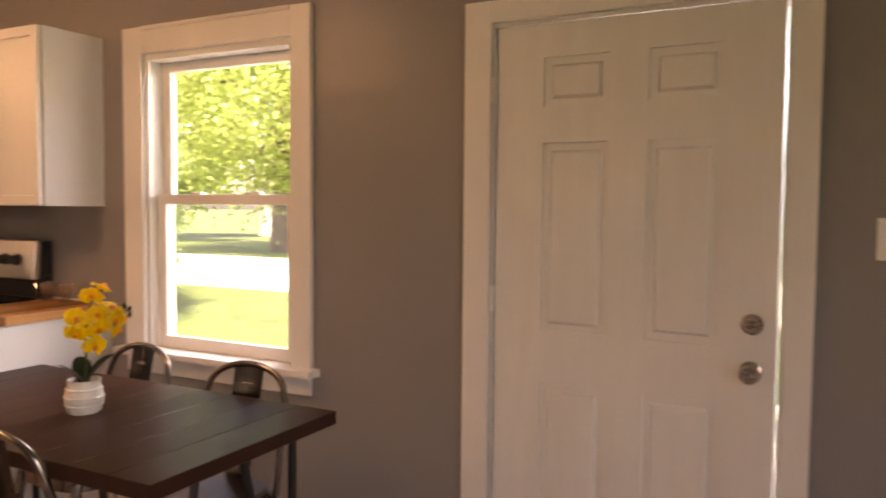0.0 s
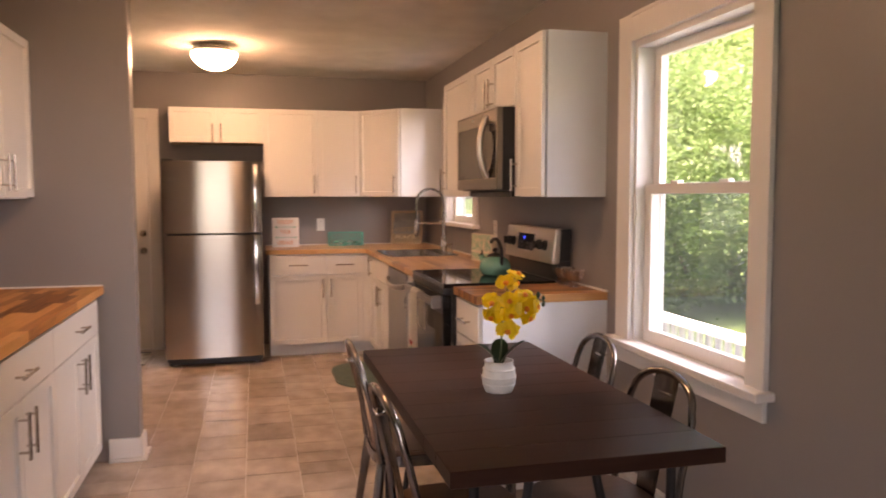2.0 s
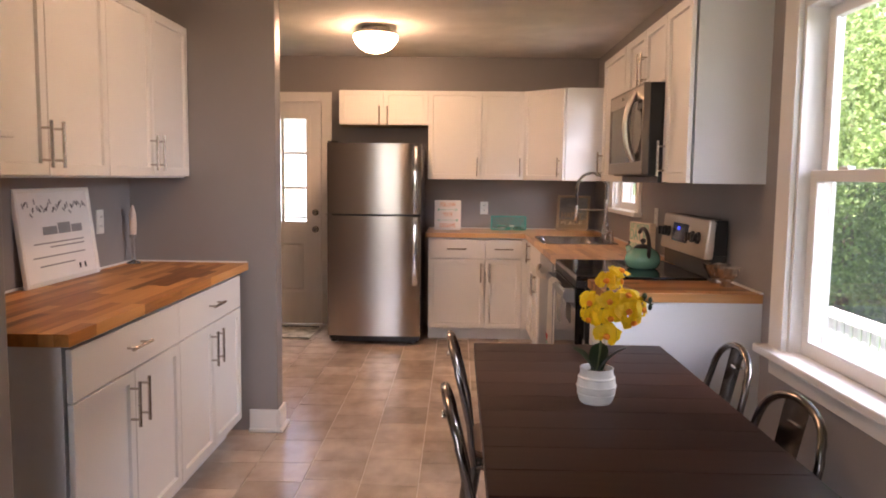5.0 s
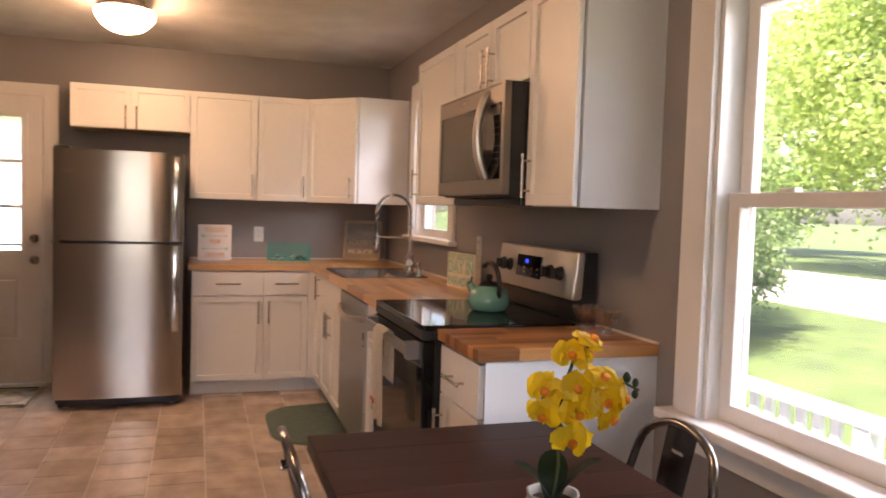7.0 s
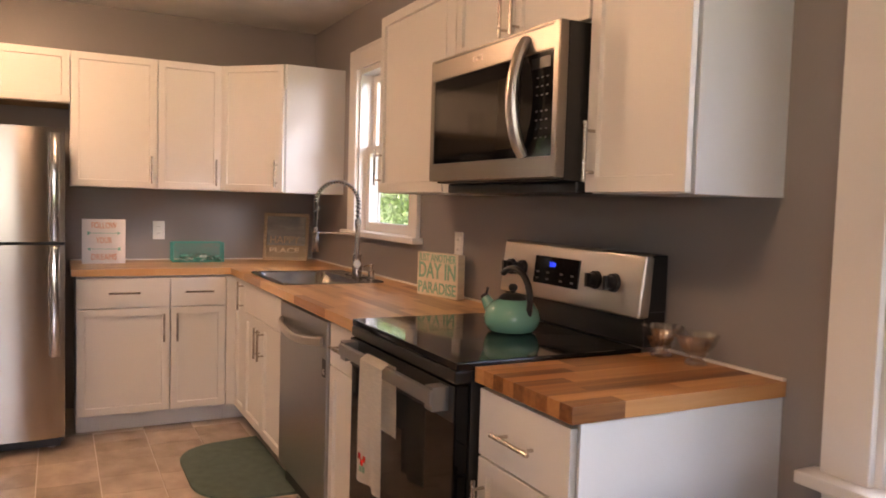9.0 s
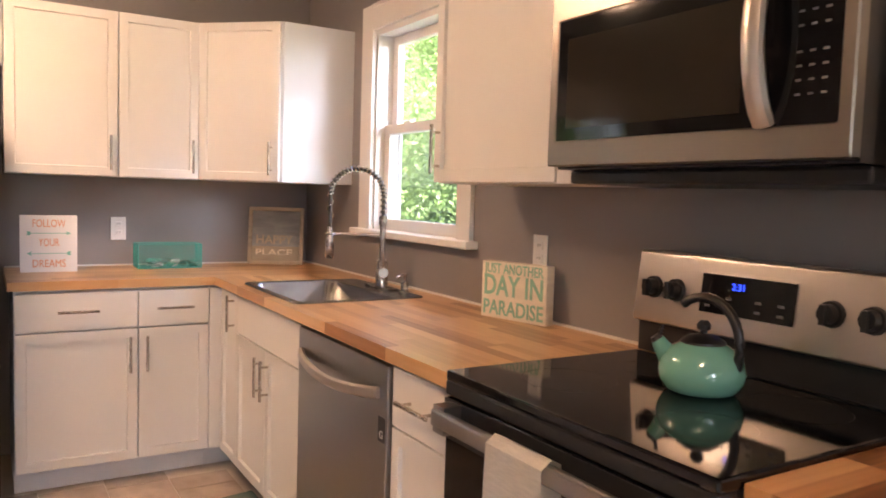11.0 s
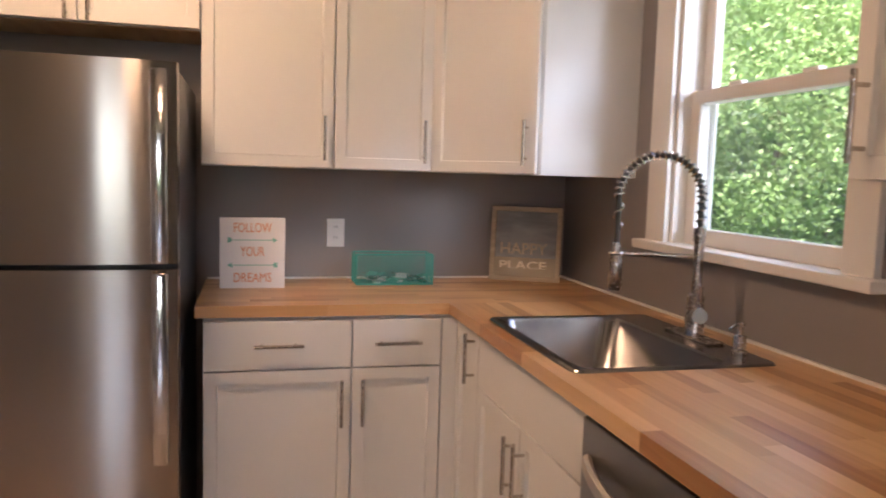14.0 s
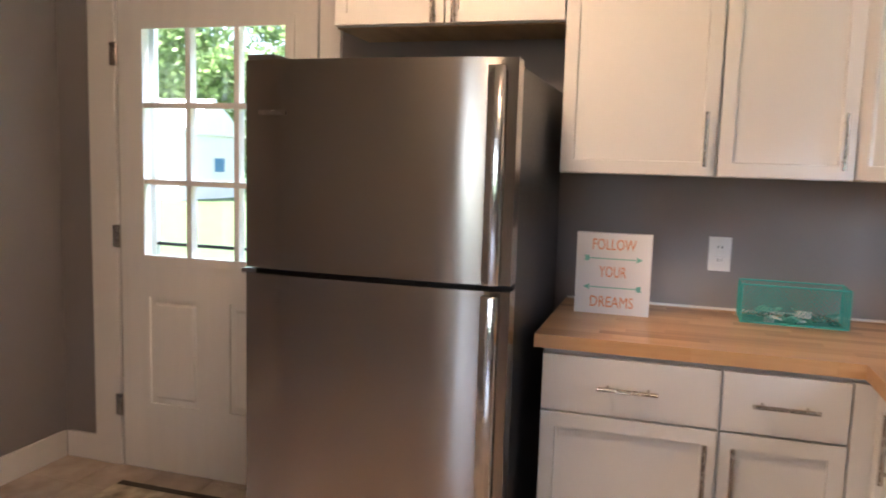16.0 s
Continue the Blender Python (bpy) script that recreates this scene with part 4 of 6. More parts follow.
def on_guard(x, z, out=0.0):
    return Vector((x, -0.118 + 0.022 * (z - 1.012) / 0.186 - out, z))


for kx in (2.772, 2.845, 3.255, 3.342):
    bm = bmesh.new()
    c = on_guard(kx, 1.105)
    rod(bm, c, c + Vector((0, -0.012, 0.001)), 0.029, 0.027, 24)
    rod(bm, c + Vector((0, -0.012, 0.001)), c + Vector((0, -0.03, 0.003)), 0.021, 0.018, 24)
    box(bm, kx - 0.006, kx + 0.006, c.y - 0.040, c.y - 0.025, 1.105 - 0.02, 1.105 + 0.022)
    part("knob", bm, M_BLACK, bg, "black plastic control knob", True)
bm = bmesh.new()
vs = box(bm, 2.925, 3.172, -0.124, -0.10, 1.065, 1.158)
for v in vs:
    v.co.y += 0.022 * (v.co.z - 1.012) / 0.186
dp = part("display_panel", bm, M_BLACKG, bg, "black touch display panel")
pd = on_guard(3.03, 1.132, 0.0068)
lettering("clock_digits", "2:31", 0.022, Matrix.Translation(pd) @ Matrix.Rotation(radians(90), 4, "X"), M_DISPLAY, dp)
for i in range(4):
    for j in range(2):
        c = on_guard(2.948 + i * 0.058 + (0.02 if i > 1 else 0), 1.082 + j * 0.022, 0.0066)
        part("touch_mark", B((c.x - 0.008, c.x + 0.008, c.y, c.y + 0.001, c.z - 0.003, c.z + 0.003)), M_DIM, dp)

# towel over the oven handle
tw = bmesh.new()
nx, n1 = 14, 26
grid = []
for i in range(nx + 1):
    u = i / nx
    x = 2.975 + 0.175 * u
    row = []
    for j in range(n1 + 1):
        q = j / n1
        w = 0.006 * math.sin(u * 9 + 0.6)
        if q < 0.42:
            z, y = 0.845 - (0.42 - q) / 0.42 * 0.20, -0.726 + w * 0.3
        elif q < 0.5:
            a = (q - 0.42) / 0.08 * math.pi
            z, y = 0.852 + 0.012 * math.sin(a), -0.748 + 0.0215 * math.cos(a)
        else:
            z, y = 0.848 - (q - 0.5) / 0.5 * 0.37, -0.771 - 0.004 * math.sin(u * 9 + 0.6) * (q - 0.5) * 4
        row.append(tw.verts.new((x + 0.004 * math.sin(q * 7 + u), y, z)))
    grid.append(row)
for i in range(nx):
    for j in range(n1):
        tw.faces.new((grid[i][j], grid[i + 1][j], grid[i + 1][j + 1], grid[i][j + 1]))
bmesh.ops.solidify(tw, geom=tw.faces[:], thickness=0.005)
towel = solid("dish_towel", tw, M_TOWEL, "cream ribbed dish towel hanging on the oven handle", "towel", smooth=True)
TWL = thing("towel_print", (3.01, -0.7795, 0.52), "small red and green print on the towel hem", "print")
for k, (dx, dz, mt) in enumerate(((0, 0.05, M_REDLAMP), (0.02, 0.035, M_REDLAMP), (0.04, 0.05, M_REDLAMP), (0.01, 0.015, M_GREENINK), (0.035, 0.018, M_GREENINK))):
    part("print_mark", B((3.0 + dx, 3.015 + dx, -0.782, -0.7778, 0.50 + dz, 0.518 + dz), r=0.0015), mt, TWL)

# dishwasher
dw = thing("dishwasher", (2.04, -0.33, 0), "stainless steel built-in dishwasher", "dishwasher")
part("body", B((1.705, 2.372, -0.64, -0.02, 0.02, 0.87)), M_DARKGREY, dw)
dd = part("door", B((1.703, 2.374, -0.676, -0.641, 0.11, 0.862), r=0.005), M_DWSTEEL, dw)
part("toe_panel", B((1.705, 2.372, -0.60, -0.58, 0.0, 0.108)), M_BLACK, dw)
bm = bmesh.new()
pts = [(1.745 + 0.585 * i / 16, -0.682 - 0.038 * math.sin(math.pi * i / 16) ** 0.6, 0.775 - 0.016 * math.sin(math.pi * i / 16)) for i in range(17)]
tube(bm, pts, 0.012, 8)
bm.transform(Matrix.Translation((0, 0, 0.765)) @ Matrix.Diagonal((1, 1, 1.45, 1)) @ Matrix.Translation((0, 0, -0.765)))
part("handle", bm, M_STEELX, dd, "curved steel bar handle", True)
st = part("sticker", B((2.325, 2.365, -0.6775, -0.676, 0.645, 0.715)), M_DARKGREY, dd, "grey rating sticker")
lettering("sticker_letter", "G", 0.03, Matrix.Translation((2.345, -0.678, 0.665)) @ Matrix.Rotation(radians(90), 4, "X"), M_WHITE, st)

# sink, faucet, soap pump
sk = thing("sink", (1.25, -0.37, 0.92), "stainless steel drop-in single bowl sink", "sink")
x0, x1, y0, y1 = 0.925, 1.580, -0.640, -0.105
bm = bmesh.new()
loops = []
for ins, z, rr in ((0.0, 0.9165, 0.02), (0.004, 0.923, 0.02), (0.024, 0.921, 0.045), (0.030, 0.912, 0.05), (0.045, 0.78, 0.06), (0.075, 0.742, 0.06)):
    lp = []
    back = 0.095 if ins > 0.01 else 0
    ax0, ax1, ay0, ay1 = x0 + ins, x1 - ins, y0 + ins, y1 - ins - back
    for cx, cy, a0 in ((ax1 - rr, ay1 - rr, 0), (ax0 + rr, ay1 - rr, 90), (ax0 + rr, ay0 + rr, 180), (ax1 - rr, ay0 + rr, 270)):
        for k in range(5):
            a = radians(a0 + k * 22.5)
            lp.append(bm.verts.new((cx + rr * math.cos(a), cy + rr * math.sin(a), z)))
    loops.append(lp)
for A, C in zip(loops, loops[1:]):
    for k in range(len(A)):
        bm.faces.new((A[k], A[(k + 1) % len(A)], C[(k + 1) % len(A)], C[k]))
bm.faces.new(loops[-1])
part("bowl", bm, M_SINK, sk, smooth=True)
bm = bmesh.new()
lathe(bm, [(0, 0.744), (0.045, 0.744), (0.05, 0.748), (0.04, 0.75), (0.03, 0.746), (0, 0.745)], (1.25, -0.40, 0), 24)
part("drain", bm, M_CHROME, sk, "", True)

fc = thing("kitchen_faucet", (1.27, -0.145, 0.922), "brushed nickel spring-neck pull-down kitchen faucet", "faucet")
fx, fy = 1.272, -0.145
part("base_plate", B((fx - 0.11, fx + 0.11, fy - 0.028, fy + 0.028, 0.922, 0.930), r=0.004), M_NICKEL, fc)
bm = bmesh.new()
lathe(bm, [(0.0, 0), (0.027, 0.0), (0.027, 0.05), (0.024, 0.055), (0.024, 0.11), (0.014, 0.118), (0.0135, 0.26), (0.017, 0.262), (0.017, 0.30), (0.0, 0.302)], (fx, fy, 0.93), 24)
part("body", bm, M_NICKEL, fc, "", True)
bm = bmesh.new()
rod(bm, (fx, fy, 0.985), (fx + 0.055, fy - 0.02, 0.992), 0.021, seg=20)
part("valve", bm, M_MWSTEEL, fc, "", True)
bm = bmesh.new()
rod(bm, (fx + 0.045, fy - 0.015, 1.0), (fx + 0.05, fy - 0.02, 1.075), 0.006, 0.0075)
part("lever", bm, M_NICKEL, fc, "", True)
# spring arch towards the bowl
dx, dy = -0.38, -0.925
dl_ = math.hypot(dx, dy)
dx, dy = dx / dl_, dy / dl_
R = 0.112
arch = [(fx, fy, 1.23 + 0.09 * i / 4) for i in range(4)]
for i in range(25):
    a = math.pi * i / 24
    arch.append((fx + dx * R * (1 - math.cos(a)), fy + dy * R * (1 - math.cos(a)), 1.315 + R * math.sin(a)))
ex, ey = fx + dx * 2 * R, fy + dy * 2 * R
arch += [(ex, ey, 1.315 - 0.05 * i) for i in range(1, 4)]
bm = bmesh.new()
tube(bm, arch, 0.0075, 8)
part("hose", bm, M_DARKGREY, fc, "", True)
bm = bmesh.new()
coil = []
P = [Vector(p) for p in arch[:-1]]
n = len(P)
turns = 27
for k in range(turns * 10):
    q = k / (turns * 10) * (n - 1.001)
    i = int(q)
    c = P[i].lerp(P[i + 1], q - i)
    t = (P[i + 1] - P[i]).normalized()
    s = Vector((-dy, dx, 0))
    w = t.cross(s)
    a = math.tau * k / 10
    coil.append(c + 0.0125 * (math.cos(a) * s + math.sin(a) * w))
tube(bm, coil, 0.0034, 5)
part("spring", bm, M_CHROME, fc, "polished steel spring", True)
bm = bmesh.new()
lathe(bm, [(0.0, 0.0), (0.016, 0.0), (0.020, 0.006), (0.019, 0.085), (0.014, 0.10), (0.012, 0.135), (0.0, 0.137)], (ex, ey, 1.045), 20)
part("spray_head", bm, M_NICKEL, fc, "", True)
bm = bmesh.new()
rod(bm, (fx, fy, 1.150), (ex, ey, 1.150), 0.0065)
tube(bm, [(ex + 0.019 * math.cos(k * math.tau / 16), ey + 0.019 * math.sin(k * math.tau / 16), 1.150) for k in range(16)], 0.005, 6, True)
part("support_arm", bm, M_NICKEL, fc, "", True)
sp = thing("soap_dispenser", (1.47, -0.14, 0.922), "brushed nickel soap pump beside the faucet", "soap dispenser")
bm = bmesh.new()
lathe(bm, [(0, 0), (0.021, 0), (0.021, 0.006), (0.016, 0.01), (0.016, 0.045), (0.007, 0.05), (0.007, 0.07), (0.011, 0.072), (0.011, 0.08), (0, 0.081)], (1.47, -0.14, 0.923), 18)
part("body", bm, M_NICKEL, sp, "", True)
bm = bmesh.new()
tube(bm, [(1.47, -0.14, 0.995), (1.487, -0.17, 0.998), (1.497, -0.19, 0.992)], 0.0045, 8)
part("spout", bm, M_NICKEL, sp, "", True)

# kettle
kt = thing("kettle", (3.10, -0.31, 0.928), "teal enamel kettle with black lid and handle on the cooktop", "kettle")
kx, ky, kz = 3.10, -0.31, 0.9285
bm = bmesh.new()
lathe(bm, [(0.0, 0), (0.074, 0), (0.092, 0.009), (0.105, 0.034), (0.108, 0.056), (0.100, 0.086), (0.082, 0.108), (0.060, 0.120), (0.055, 0.123), (0.0, 0.123)], (kx, ky, kz), 36)
part("body", bm, M_TEAL, kt, "", True)
bm = bmesh.new()
lathe(bm, [(0.0, 0.119), (0.056, 0.122), (0.055, 0.128), (0.037, 0.141), (0.009, 0.146), (0.009, 0.152), (0.017, 0.158), (0.018, 0.169), (0.010, 0.179), (0.0, 0.180)], (kx, ky, kz), 24)
part("lid", bm, M_BLACK, kt, "black lid with round knob", True)
bm = bmesh.new()
a = Vector((-0.75, -0.66, 0))
rod(bm, Vector((kx, ky, kz + 0.075)) + a * 0.078, Vector((kx, ky, kz + 0.122)) + a * 0.112, 0.030, 0.018, 16)
part("spout", bm, M_TEAL, kt, "", True)
bm = bmesh.new()
rod(bm, Vector((kx, ky, kz + 0.120)) + a * 0.110, Vector((kx, ky, kz + 0.131)) + a * 0.119, 0.018, 0.012, 14)
rod(bm, Vector((kx, ky, kz + 0.127)) + a * 0.107, Vector((kx, ky, kz + 0.160)) + a * 0.101, 0.005)
part("whistle", bm, M_BLACK, kt, "", True)
bm = bmesh.new()
b = Vector((0.75, 0.1, 0)).normalized()
pts = []
for i in range(15):
    q = i / 14
    ang = radians(-22 + 150 * q)
    pts.append(Vector((kx, ky, kz + 0.118)) + b * (0.100 * math.cos(ang)) + Vector((0, 0, 0.122 * math.sin(ang))))
tube(bm, pts, 0.0125, 10)
for v in bm.verts:                       # thinner towards the free end
    k = max(0.0, v.co.z - kz - 0.19) / 0.06
    v.co.z -= k * 0.004
part("handle", bm, M_BLACK, kt, "black curved handle", True)
kt.scale = (0.83, 0.83, 0.85)

# ==== things on the counters and walls ====
def outlet(name, F, label, switch=False):
    root = thing(name, F @ Vector((0, 0, 0)), label, "outlet" if not switch else "light switch")
    part("cover_plate", B((-0.036, 0.036, 0, 0.006, -0.058, 0.058), r=0.002, m=F), M_WHITE, root)
    if switch:
        part("toggle", B((-0.005, 0.005, 0.006, 0.016, -0.008, 0.012), r=0.002, m=F), M_WHITE, root)
        return root
    for s in (-0.022, 0.022):
        part("socket", B((-0.017, 0.017, 0.006, 0.009, s - 0.014, s + 0.014), r=0.003, m=F), M_WHITE, root)
        for u in (-0.006, 0.006):
            part("slot", B((u - 0.0012, u + 0.0012, 0.009, 0.0095, s - 0.002, s + 0.007), m=F), M_INK, root)
    return root


outlet("wall_outlet", facing(0.001, -1.015, 1.106, "+x"), "white double wall outlet above the counter")
outlet("wall_outlet", facing(2.166, -0.001, 1.145, "-y"), "white double wall outlet behind the wooden sign")
outlet("wall_outlet", facing(3.34, -2.989, 1.145, "+y"), "white double wall outlet in the alcove")
outlet("light_switch", facing(6.968, -0.001, 1.295, "-y"), "white wall switch beside the front door", True)

# motto canvas
FS = facing(0.262, -1.464, 0, "+x")
fs = thing("motto_canvas", (0.25, -1.322, 0.916), "white canvas sign reading follow your dreams", "sign")
part("canvas", B((0, 0.235, -0.035, 0, 0.9165, 1.178), r=0.002, m=FS), M_CANVAS, fs)


def text_on(F, u, z, out=0.0012):
    """A proper turn for words on a front."""
    ux, uz = F.col[0].to_3d(), Vector((0, 0, 1))
    m = Matrix.Identity(4)
    n = ux.cross(uz)
    m.col[0], m.col[1], m.col[2] = (*ux, 0), (*uz, 0), (*n, 0)
    m.col[3] = (*(F @ Vector((u, out, z))), 1)
    return m


for word, z, wd in (("FOLLOW", 1.140, 0.135), ("YOUR", 1.052, 0.085), ("DREAMS", 0.955, 0.135)):
    lettering("lettering", word, 0.05, text_on(FS, 0.1175, z), M_ORANGE, fs, width=wd)
for z, s in ((1.096, 1), (1.003, -1)):
    bm = B((0.03, 0.205, 0.0006, 0.0018, z - 0.0014, z + 0.0014), m=FS)
    tip = 0.205 if s > 0 else 0.03
    tail = 0.03 if s > 0 else 0.205
    for k in (-1, 1):
        vs = [bm.verts.new(FS @ Vector(c)) for c in ((tip + 0.004 * s, 0.0014, z), (tip - 0.018 * s, 0.0014, z + k * 0.010), (tip - 0.012 * s, 0.0014, z))]
        bm.faces.new(vs)
        vs = [bm.verts.new(FS @ Vector(c)) for c in ((tail, 0.0014, z), (tail + 0.014 * s, 0.0014, z + k * 0.001), (tail + 0.010 * s, 0.0014, z + k * 0.009), (tail - 0.004 * s, 0.0014, z + k * 0.009))]
        bm.faces.new(vs)
    part("arrow", bm, M_TEALINK, fs, "thin teal arrow")

# paradise block, leaning back a little, turned to the room
pb = thing("wooden_sign", (2.18, -0.09, 0.916), "cream wooden block sign with green words", "sign")
ux = Vector((0.29, 0.066, 0)).normalized()
FP = Matrix.Identity(4)
FP.col[0], FP.col[1], FP.col[3] = (*ux, 0), (ux.y, -ux.x, 0, 0), (2.015, -0.133, 0, 1)
part("block", B((0, 0.280, -0.04, 0, 0.9165, 1.108), r=0.002, m=FP), M_CREAM, pb)
for word, z, sz, wd, bo in (("JUST ANOTHER", 1.084, 0.048, 0.255, 0.0003), ("DAY IN", 1.025, 0.098, 0.252, 0.0016), ("PARADISE", 0.950, 0.070, 0.258, 0.0010)):
    lettering("lettering", word, sz, text_on(FP, 0.140, z), M_GREENINK, pb, bold=bo, width=wd)

# wire basket
bk = thing("wire_basket", (0.145, -0.786, 0.916), "teal wire mesh basket holding small packets", "basket")
bx0, bx1, by0, by1, bz0, bz1 = 0.085, 0.205, -0.953, -0.646, 0.918, 1.037
bm = bmesh.new()
for z in (bz0 + 0.001, bz1):
    tube(bm, [(bx0, by0, z), (bx1, by0, z), (bx1, by1, z), (bx0, by1, z)], 0.003, 6, True)
for c in ((bx0, by0), (bx1, by0), (bx1, by1), (bx0, by1)):
    rod(bm, (*c, bz0), (*c, bz1), 0.003, seg=6)
part("rim", bm, M_TEALW, bk)


def mesh_side(p, q, h0, h1, step=0.014):
    bm = bmesh.new()
    p, q = Vector(p), Vector(q)
    L, H = (q - p).length, h1 - h0
    d = (q - p).normalized()
    nrm = Vector((d.y, -d.x, 0))
    for s in (1, -1):
        k = -H
        while k < L:
            lo, hi = max(0, k), min(L, k + H)
            if hi - lo > 0.002:
                za, zb = (lo - k, hi - k) if s > 0 else (H - (lo - k), H - (hi - k))
                A, C = p + d * lo + Vector((0, 0, h0 + za)), p + d * hi + Vector((0, 0, h0 + zb))
                w = (C - A).normalized().cross(nrm) * 0.0006
                vs = [bm.verts.new(v + o) for o in (nrm * 0.0006, -nrm * 0.0006) for v in (A - w, A + w, C + w, C - w)]
                for f in ((0, 1, 2, 3), (7, 6, 5, 4), (0, 3, 7, 4), (1, 5, 6, 2)):
                    bm.faces.new([vs[i] for i in f])
            k += step
    part("mesh_side", bm, M_TEALW, bk)


for p, q in (((bx1, by0, 0), (bx1, by1, 0)), ((bx0, by0, 0), (bx0, by1, 0)), ((bx0, by0, 0), (bx1, by0, 0)), ((bx0, by1, 0), (bx1, by1, 0))):
    mesh_side(p, q, bz0, bz1)
part("bottom", B((bx0, bx1, by0, by1, bz0 - 0.001, bz0 + 0.0005)), M_TEALW, bk)
rng = random.Random(4)
for k in range(22):
    px, py, pz = rng.uniform(0.105, 0.185), rng.uniform(-0.90, -0.67), 0.926 + rng.random() * 0.028
    bm = B((-0.022, 0.022, -0.016, 0.016, -0.004, 0.004), r=0.003, m=pose(px, py, pz, rng.uniform(-30, 30), rng.uniform(-30, 30), rng.uniform(0, 180)))
    solid("sachet", bm, (M_WHITE, M_NICKEL, M_TEALINK)[k % 3], "small foil packet lying in the wire basket", "packet", group="packets in the basket")

# framed print leaning in the corner
pf = thing("framed_print", (0.13, -0.22, 0.916), "pale framed beach print leaning in the corner", "picture")
A, C = Vector((0.055, -0.362, 0)), Vector((0.19, -0.092, 0))
ux = (C - A).normalized()
wd = (C - A).length
FF = Matrix.Identity(4)
FF.col[0], FF.col[1], FF.col[3] = (*ux, 0), (ux.y, -ux.x, 0, 0), (*A, 1)
FF = FF @ Matrix.Translation((0, 0, 0.9165)) @ Matrix.Rotation(radians(8), 4, "X")
M_FRAMEW = material("pale_driftwood", (0.46, 0.38, 0.28), 0.6, 0, 0.15, 12, (1, 1, 8))
bm = ring(0, wd, 0, 0.318, -0.02, 0, 0.02, 0.02, 0.02)
bm.transform(FF)
part("frame", bm, M_FRAMEW, pf)
part("print", B((0.018, wd - 0.018, -0.016, -0.012, 0.018, 0.30), m=FF), material("blue_grey_print", (0.24, 0.265, 0.27), 0.5, 0, 0.3, 7, (1, 1, 4)), pf)
part("sand_band", B((0.018, wd - 0.018, -0.0118, -0.0108, 0.018, 0.10), m=FF), material("sand_print", (0.36, 0.31, 0.225), 0.5, 0, 0.2, 9), pf)
for word, z, sz, mt in (("HAPPY", 0.135, 0.07, M_FRAMEW), ("PLACE", 0.065, 0.05, M_CREAM)):
    lettering("lettering", word, sz, text_on(FF, wd / 2 - 0.01, z, -0.010), mt, pf, bold=0.001, width=0.2)
part("glazing", B((0.018, wd - 0.018, -0.008, -0.006, 0.018, 0.30), m=FF), M_PANE, pf).visible_shadow = False


# cut glass bowls
def bowl(x, y, r, h):
    root = thing("glass_bowl", (x, y, 0.916), "clear cut-glass dessert bowl on the counter", "bowl", "glass bowls")
    bm = bmesh.new()
    lathe(bm, [(0.0, 0.0), (r * 0.5, 0.0), (r * 0.5, 0.006), (r * 0.26, 0.016), (r * 0.5, 0.028), (r * 0.85, h * 0.7), (r, h), (r * 0.94, h), (r * 0.78, h * 0.7), (r * 0.42, 0.036), (0.0, 0.032)], (x, y, 0.9165), 40, 0.035, 10)
    part("bowl", bm, M_CUT, root)


bowl(3.515, -0.075, 0.060, 0.085)
bowl(3.640, -0.070, 0.058, 0.082)

# ==== alcove counter ====
ac = thing("family_sign", (3.58, -2.95, 0.916), "white framed sign leaning on the alcove wall", "sign")
FA = facing(4.05, -2.935, 0.9165, "+y") @ Matrix.Rotation(radians(7), 4, "X")
bm = ring(0, 0.60, 0, 0.40, -0.02, 0, 0.018, 0.018, 0.018)
bm.transform(FA)
part("frame", bm, M_TRIM, ac)
part("board", B((0.016, 0.584, -0.016, -0.008, 0.016, 0.384), m=FA), M_CANVAS, ac)
rng = random.Random(9)
for u0, u1, h in ((0.18, 0.29, 0.034), (0.30, 0.40, 0.046), (0.41, 0.50, 0.034)):   # heavy words, too soft to read
    part("word_bar", B((u0, u1, -0.0075, -0.0065, 0.205, 0.205 + h), m=FA), M_GREYINK, ac)
for z, u0, u1 in ((0.168, 0.10, 0.50), (0.150, 0.22, 0.50), (0.112, 0.08, 0.50), (0.075, 0.12, 0.40)):
    part("word_bar", B((u0, u1, -0.0075, -0.0065, z, z + 0.006), m=FA), M_GREYINK, ac)
for k in range(30):                      # garland of small leaves along the top
    u = 0.06 + 0.017 * k
    zz = 0.350 - rng.random() * 0.045 - 0.02 * math.sin(k * 0.55) ** 2
    part("garland_leaf", B((-0.004, 0.004, -0.0005, 0.0005, -0.011, 0.011), m=FA @ Matrix.Translation((u, -0.007, zz)) @ Matrix.Rotation(radians(rng.uniform(-60, 60)), 4, "Y")), (M_GREYINK, M_INK, M_GREYINK)[k % 3], ac)
for k in range(2):
    part("ornament_mark", B((0.43 + k * 0.045, 0.445 + k * 0.045, -0.0075, -0.0065, 0.04, 0.064), m=FA), M_INK, ac)
cs = thing("candlestick", (3.10, -2.93, 0.916), "clear glass candlestick with white candle", "candlestick")
bm = bmesh.new()
lathe(bm, [(0, 0), (0.035, 0), (0.034, 0.006), (0.008, 0.018), (0.007, 0.06), (0.012, 0.075), (0.007, 0.09), (0.008, 0.12), (0.018, 0.14), (0.017, 0.15), (0, 0.15)], (3.10, -2.93, 0.9165), 20)
part("holder", bm, M_CLEAR, cs, "clear glass holder", True)
bm = bmesh.new()
lathe(bm, [(0, 0.15), (0.016, 0.15), (0.019, 0.20), (0.016, 0.26), (0.005, 0.30), (0, 0.302)], (3.10, -2.93, 0.9165), 16)
part("candle", bm, material("candle_wax", (0.75, 0.62, 0.54), 0.5, 0, 0.05, 20), cs, "white candle", True)

